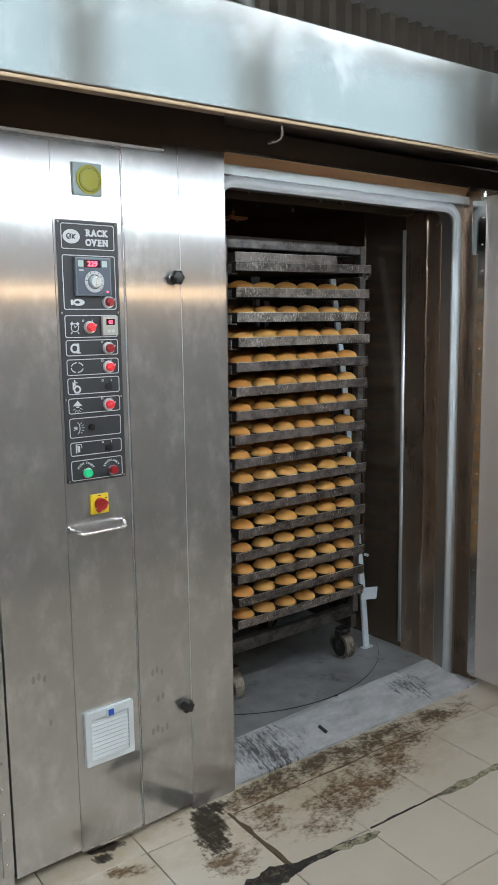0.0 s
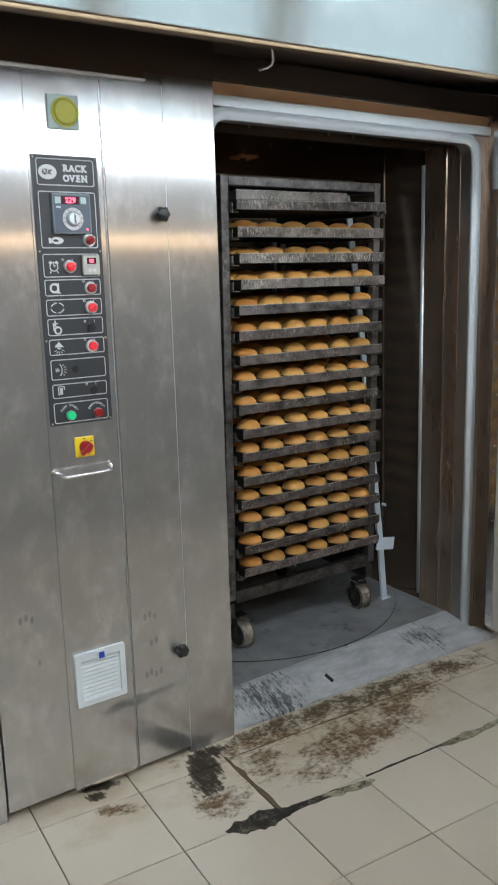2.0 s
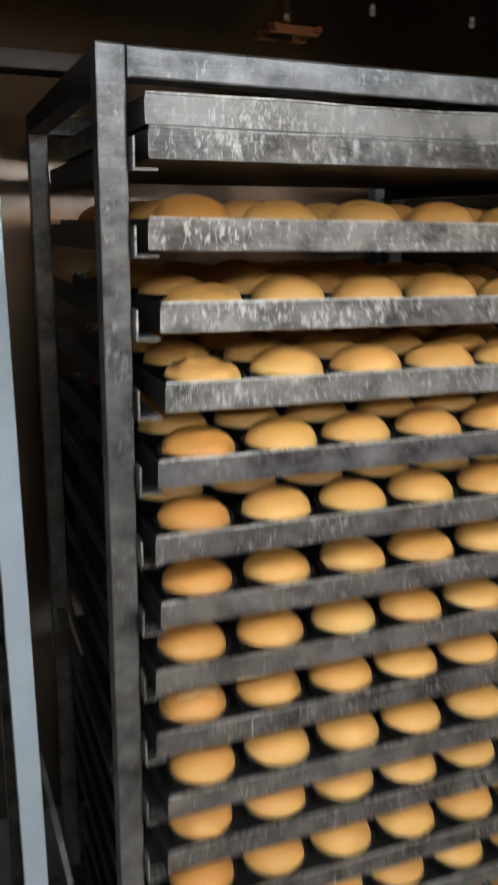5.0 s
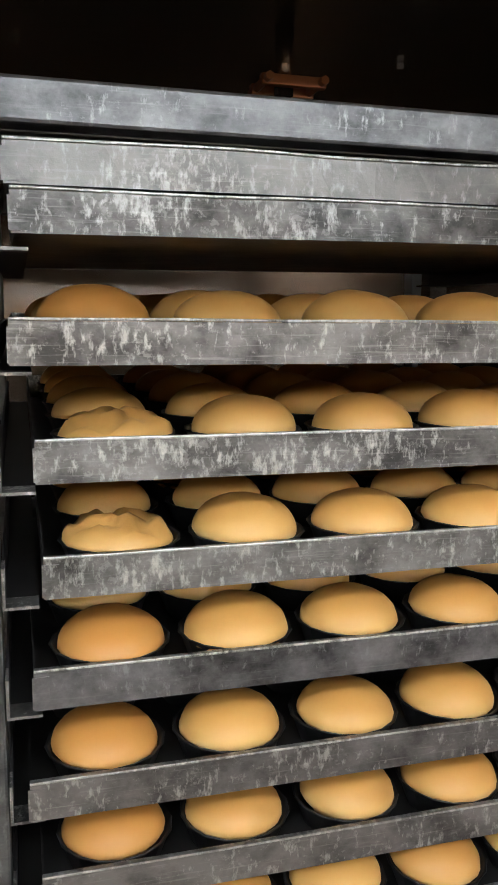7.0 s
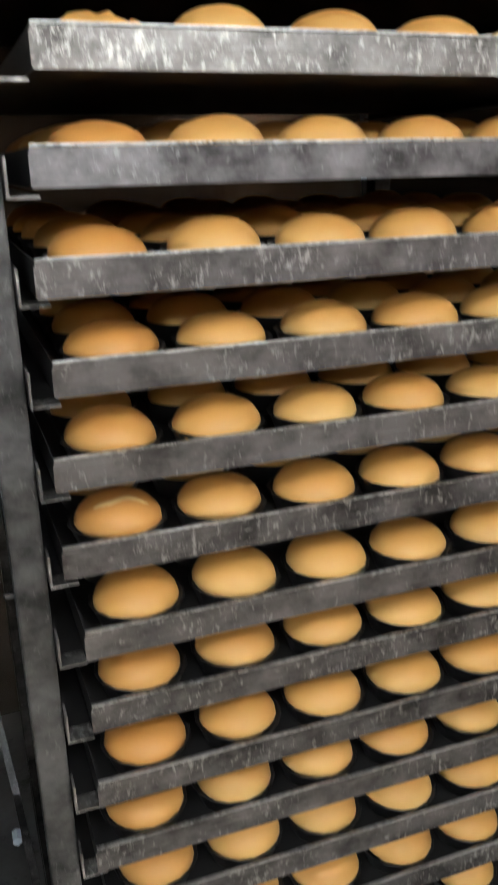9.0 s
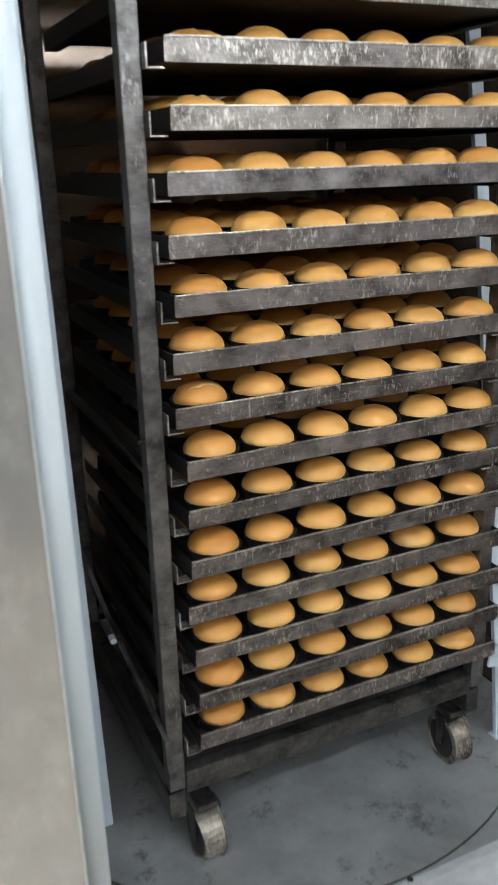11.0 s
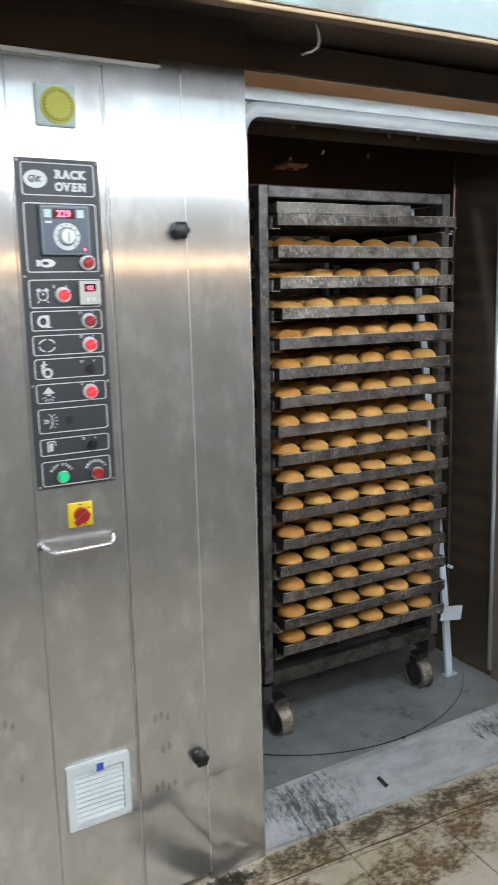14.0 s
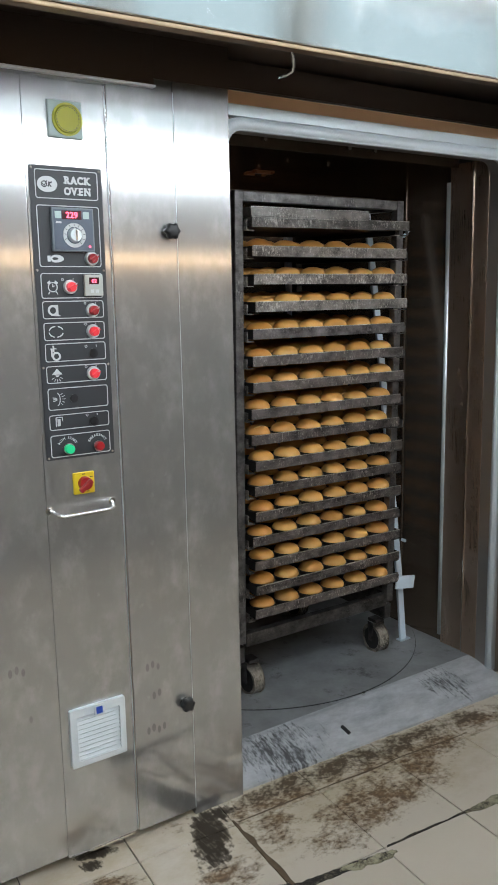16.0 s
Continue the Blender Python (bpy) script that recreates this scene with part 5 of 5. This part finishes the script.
# pull handle
ph = thing("pull_handle", (-0.485, 0.0, 1.02), "bent chrome pull handle on the service door", "handle")
part("rod", sweep([(-0.576, 0.001, 1.023), (-0.572, -0.012, 1.022), (-0.566, -0.042, 1.017), (-0.556, -0.050, 1.014), (-0.425, -0.050, 1.014), (-0.415, -0.042, 1.017), (-0.405, -0.012, 1.022), (-0.401, 0.001, 1.023)], 0.0052, None, 12), CHROME, ph, smooth=True)
for hx in (-0.576, -0.401):
    part("rosette", disc(hx, 1.023, 0.009, 0.0005, -0.003, None, 18), CHROME, ph)

# louvred filter vent
ven = thing("filter_vent", (-0.478, 0.0, 0.295), "white plastic louvred filter vent with blue badge", "vent")
part("frame", ring_prism(round_rect(-0.559, -0.397, 0.295, 0.463, 0.004), round_rect(-0.540, -0.414, 0.311, 0.440, 0.003), -0.014, 0.0), WHITE_PLASTIC, ven)
part("backing", box(-0.541, -0.413, -0.003, 0.0, 0.310, 0.441), WHITE_PLASTIC, ven)
for k in range(10):
    z = 0.3115 + k * 0.0129
    sl = extrude_outline([(0.0, z), (0.0, z + 0.0105), (0.009, z + 0.0015), (0.009, z)], 0.1255, lambda u, v, w: (-0.5398 + w, -0.003 - u, v))
    part("louvre", sl, WHITE_PLASTIC, ven)
part("badge_tab", box(-0.490, -0.460, -0.0165, -0.0141, 0.434, 0.459, 0.001), WHITE_PLASTIC, ven)
part("badge", box(-0.484, -0.466, -0.018, -0.0166, 0.437, 0.457, 0.0005), BLUE, ven, "blue badge")


def star_knob(x, z, y):
    t = thing("star_knob", (x, 0.0, z), "black plastic star knob on a cover panel", "knob", "cover knobs")

    def lobed(size):
        return [(x + size * (1 + 0.11 * math.cos(6 * a)) * math.cos(a), z + size * (1 + 0.11 * math.cos(6 * a)) * math.sin(a)) for a in (2 * math.pi * k / 48 for k in range(48))]

    own = bmesh.new()
    rings = [[own.verts.new((u, y - w, v)) for u, v in lobed(size)] for size, w in ((0.0125, 0.0), (0.0185, 0.003), (0.0205, 0.008), (0.0205, 0.018), (0.0185, 0.023), (0.012, 0.0255))]
    for a, b in zip(rings, rings[1:]):
        for k in range(48):
            own.faces.new((a[k], a[(k + 1) % 48], b[(k + 1) % 48], b[k]))
    own.faces.new(rings[0][::-1])
    own.faces.new(rings[-1])
    bmesh.ops.recalc_face_normals(own, faces=own.faces[:])
    part("grip", own, BLACK, t, smooth=True)
    part("stem", disc(x, z, 0.010, y + 0.001, -0.003, None, 16), BLACK, t)
    part("washer", disc(x, z, 0.016, -0.0045, -0.003, None, 24), STEEL_BRIGHT, t)


star_knob(-0.199, 1.731, -0.008)
star_knob(-0.201, 0.380, -0.008)

# ---- floor tiles ----
TP, TYAW = 0.311, radians(-3.9)


def tile_mesh():
    h = TP / 2 - 0.0019
    b = box(-h, h, -h, h, -0.0058, 0.0, 0.0012, None, 1)
    return mesh_of(b, "tile", TILE)


TILE_ME = tile_mesh()
ux, uy = math.cos(TYAW), math.sin(TYAW)
for i in range(-9, 13):
    for j in range(-8, 2):
        cx, cy = (i + 0.5) * TP, (j + 0.5) * TP
        x = -0.7235 + ux * cx - uy * cy
        y = -0.0716 + uy * cx + ux * cy
        if abs(x) > 4 or y < -2.68:
            continue
        o = new("tile", TILE_ME)
        o.parent = floor
        o.location = (x, y, rng.uniform(-0.0006, 0.0006))
        o.rotation_euler = (rng.uniform(-0.001, 0.001), rng.uniform(-0.001, 0.001), TYAW)


def ragged_patch(name, a, b, profile, material, label, seed, height=0.0015):
    """An uneven filled crack along a joint; profile gives its half widths, evenly spaced from end to end."""
    a, b = Vector((*a, 0)), Vector((*b, 0))
    d = b - a
    side_v = Vector((-d.y, d.x, 0)).normalized()
    own = bmesh.new()
    n = 110
    rows = []
    for k in range(n + 1):
        s = k / n
        q = min(s * (len(profile) - 1), len(profile) - 1.001)
        i = int(q)
        e = 0.5 - 0.5 * math.cos(math.pi * (q - i))
        w = profile[i] * (1 - e) + profile[i + 1] * e
        e1 = w * (1 + 0.42 * noise.noise(Vector((s * 8, seed, 0))) + 0.22 * noise.noise(Vector((s * 27, seed, 4))))
        e2 = w * (0.75 + 0.42 * noise.noise(Vector((s * 9, seed, 9))) + 0.22 * noise.noise(Vector((s * 30, seed, 5))))
        p = a + d * s + side_v * 0.006 * noise.noise(Vector((s * 5, seed, 7)))
        z = height + 0.0010 * noise.noise(Vector((s * 20, seed, 2)))
        rows.append([own.verts.new(p - side_v * max(e1, 0.001)), own.verts.new(p - side_v * max(e1, 0.001) * 0.8 + Vector((0, 0, z))), own.verts.new(p + Vector((0, 0, z * 0.7))), own.verts.new(p + side_v * max(e2, 0.001) * 0.8 + Vector((0, 0, z))), own.verts.new(p + side_v * max(e2, 0.001))])
        rows[-1][0].co.z = rows[-1][4].co.z = 0.0007
    for p, q in zip(rows, rows[1:]):
        for k in range(4):
            own.faces.new((p[k], q[k], q[k + 1], p[k + 1]))
    geom = bmesh.ops.extrude_face_region(own, geom=own.faces[:])
    for v in geom["geom"]:
        if isinstance(v, bmesh.types.BMVert):
            v.co.z = -0.004
    bmesh.ops.recalc_face_normals(own, faces=own.faces[:])
    o = part(name, own, material)
    return tagged(o, label, "crack filling", "crack fillings")


def filler(name, dark, pale, share):
    """Crumbled filling: near-black tar with pale cement coming through in grains."""
    m = mat(name, dark, 0.8)
    n = Net(m)
    big = n.noise(n.coords((26, 26, 8)), 1.0, 6, 0.7)
    grain = n.noise(n.coords((150, 150, 40)), 1.0, 4, 0.7)
    f = n.ramp(n.maths("ADD", n.maths("MULTIPLY", big, 0.7), n.maths("MULTIPLY", grain, 0.4)), [(share, (0, 0, 0)), (share + 0.16, (1, 1, 1))])
    n.color(n.mix(f, dark, pale))
    n.bump(grain, 0.5, 0.003)
    return m


CRACK = filler("dark_tar_filling", (0.016, 0.013, 0.010), (0.17, 0.145, 0.105), 0.54)
OLIVE = filler("olive_cement_filling", (0.045, 0.036, 0.022), (0.36, 0.33, 0.22), 0.44)
BROWN = plain("brown_joint_dirt", (0.05, 0.035, 0.02), (0.16, 0.11, 0.065), 50, 0.85)
ragged_patch("joint_filling", (-0.300, -0.405), (0.20, -0.468), (0.004, 0.034, 0.046, 0.034, 0.016, 0.013, 0.014, 0.016, 0.010, 0.004), CRACK, "dark ragged tar filling in a broken tile joint", 3.1)
ragged_patch("cement_filling", (0.02, -0.448), (0.205, -0.478), (0.004, 0.014, 0.017, 0.013, 0.019, 0.016, 0.004), OLIVE, "olive crumbling cement filling beside a tile joint", 8.2, 0.0032)
ragged_patch("cement_filling", (0.50, -0.470), (0.98, -0.500), (0.004, 0.016, 0.020, 0.012, 0.015, 0.018, 0.012, 0.004), OLIVE, "olive crumbling cement filling beside a tile joint", 5.7, 0.0020)
ragged_patch("joint_filling", (-0.100, -0.09), (-0.112, -0.43), (0.004, 0.008, 0.012, 0.007, 0.011, 0.009, 0.006), BROWN, "brown dirt packed in a chipped tile joint", 6.4)
ragged_patch("joint_filling", (0.20, -0.445), (0.52, -0.466), (0.004, 0.004, 0.003, 0.004), CRACK, "dark dirt packed in a tile joint", 1.9)
ragged_patch("joint_filling", (-0.09, -0.105), (0.86, -0.155), (0.001, 0.003, 0.0015, 0.003, 0.002, 0.003, 0.001), BROWN, "brown dirt packed in a tile joint before the sill", 4.6)
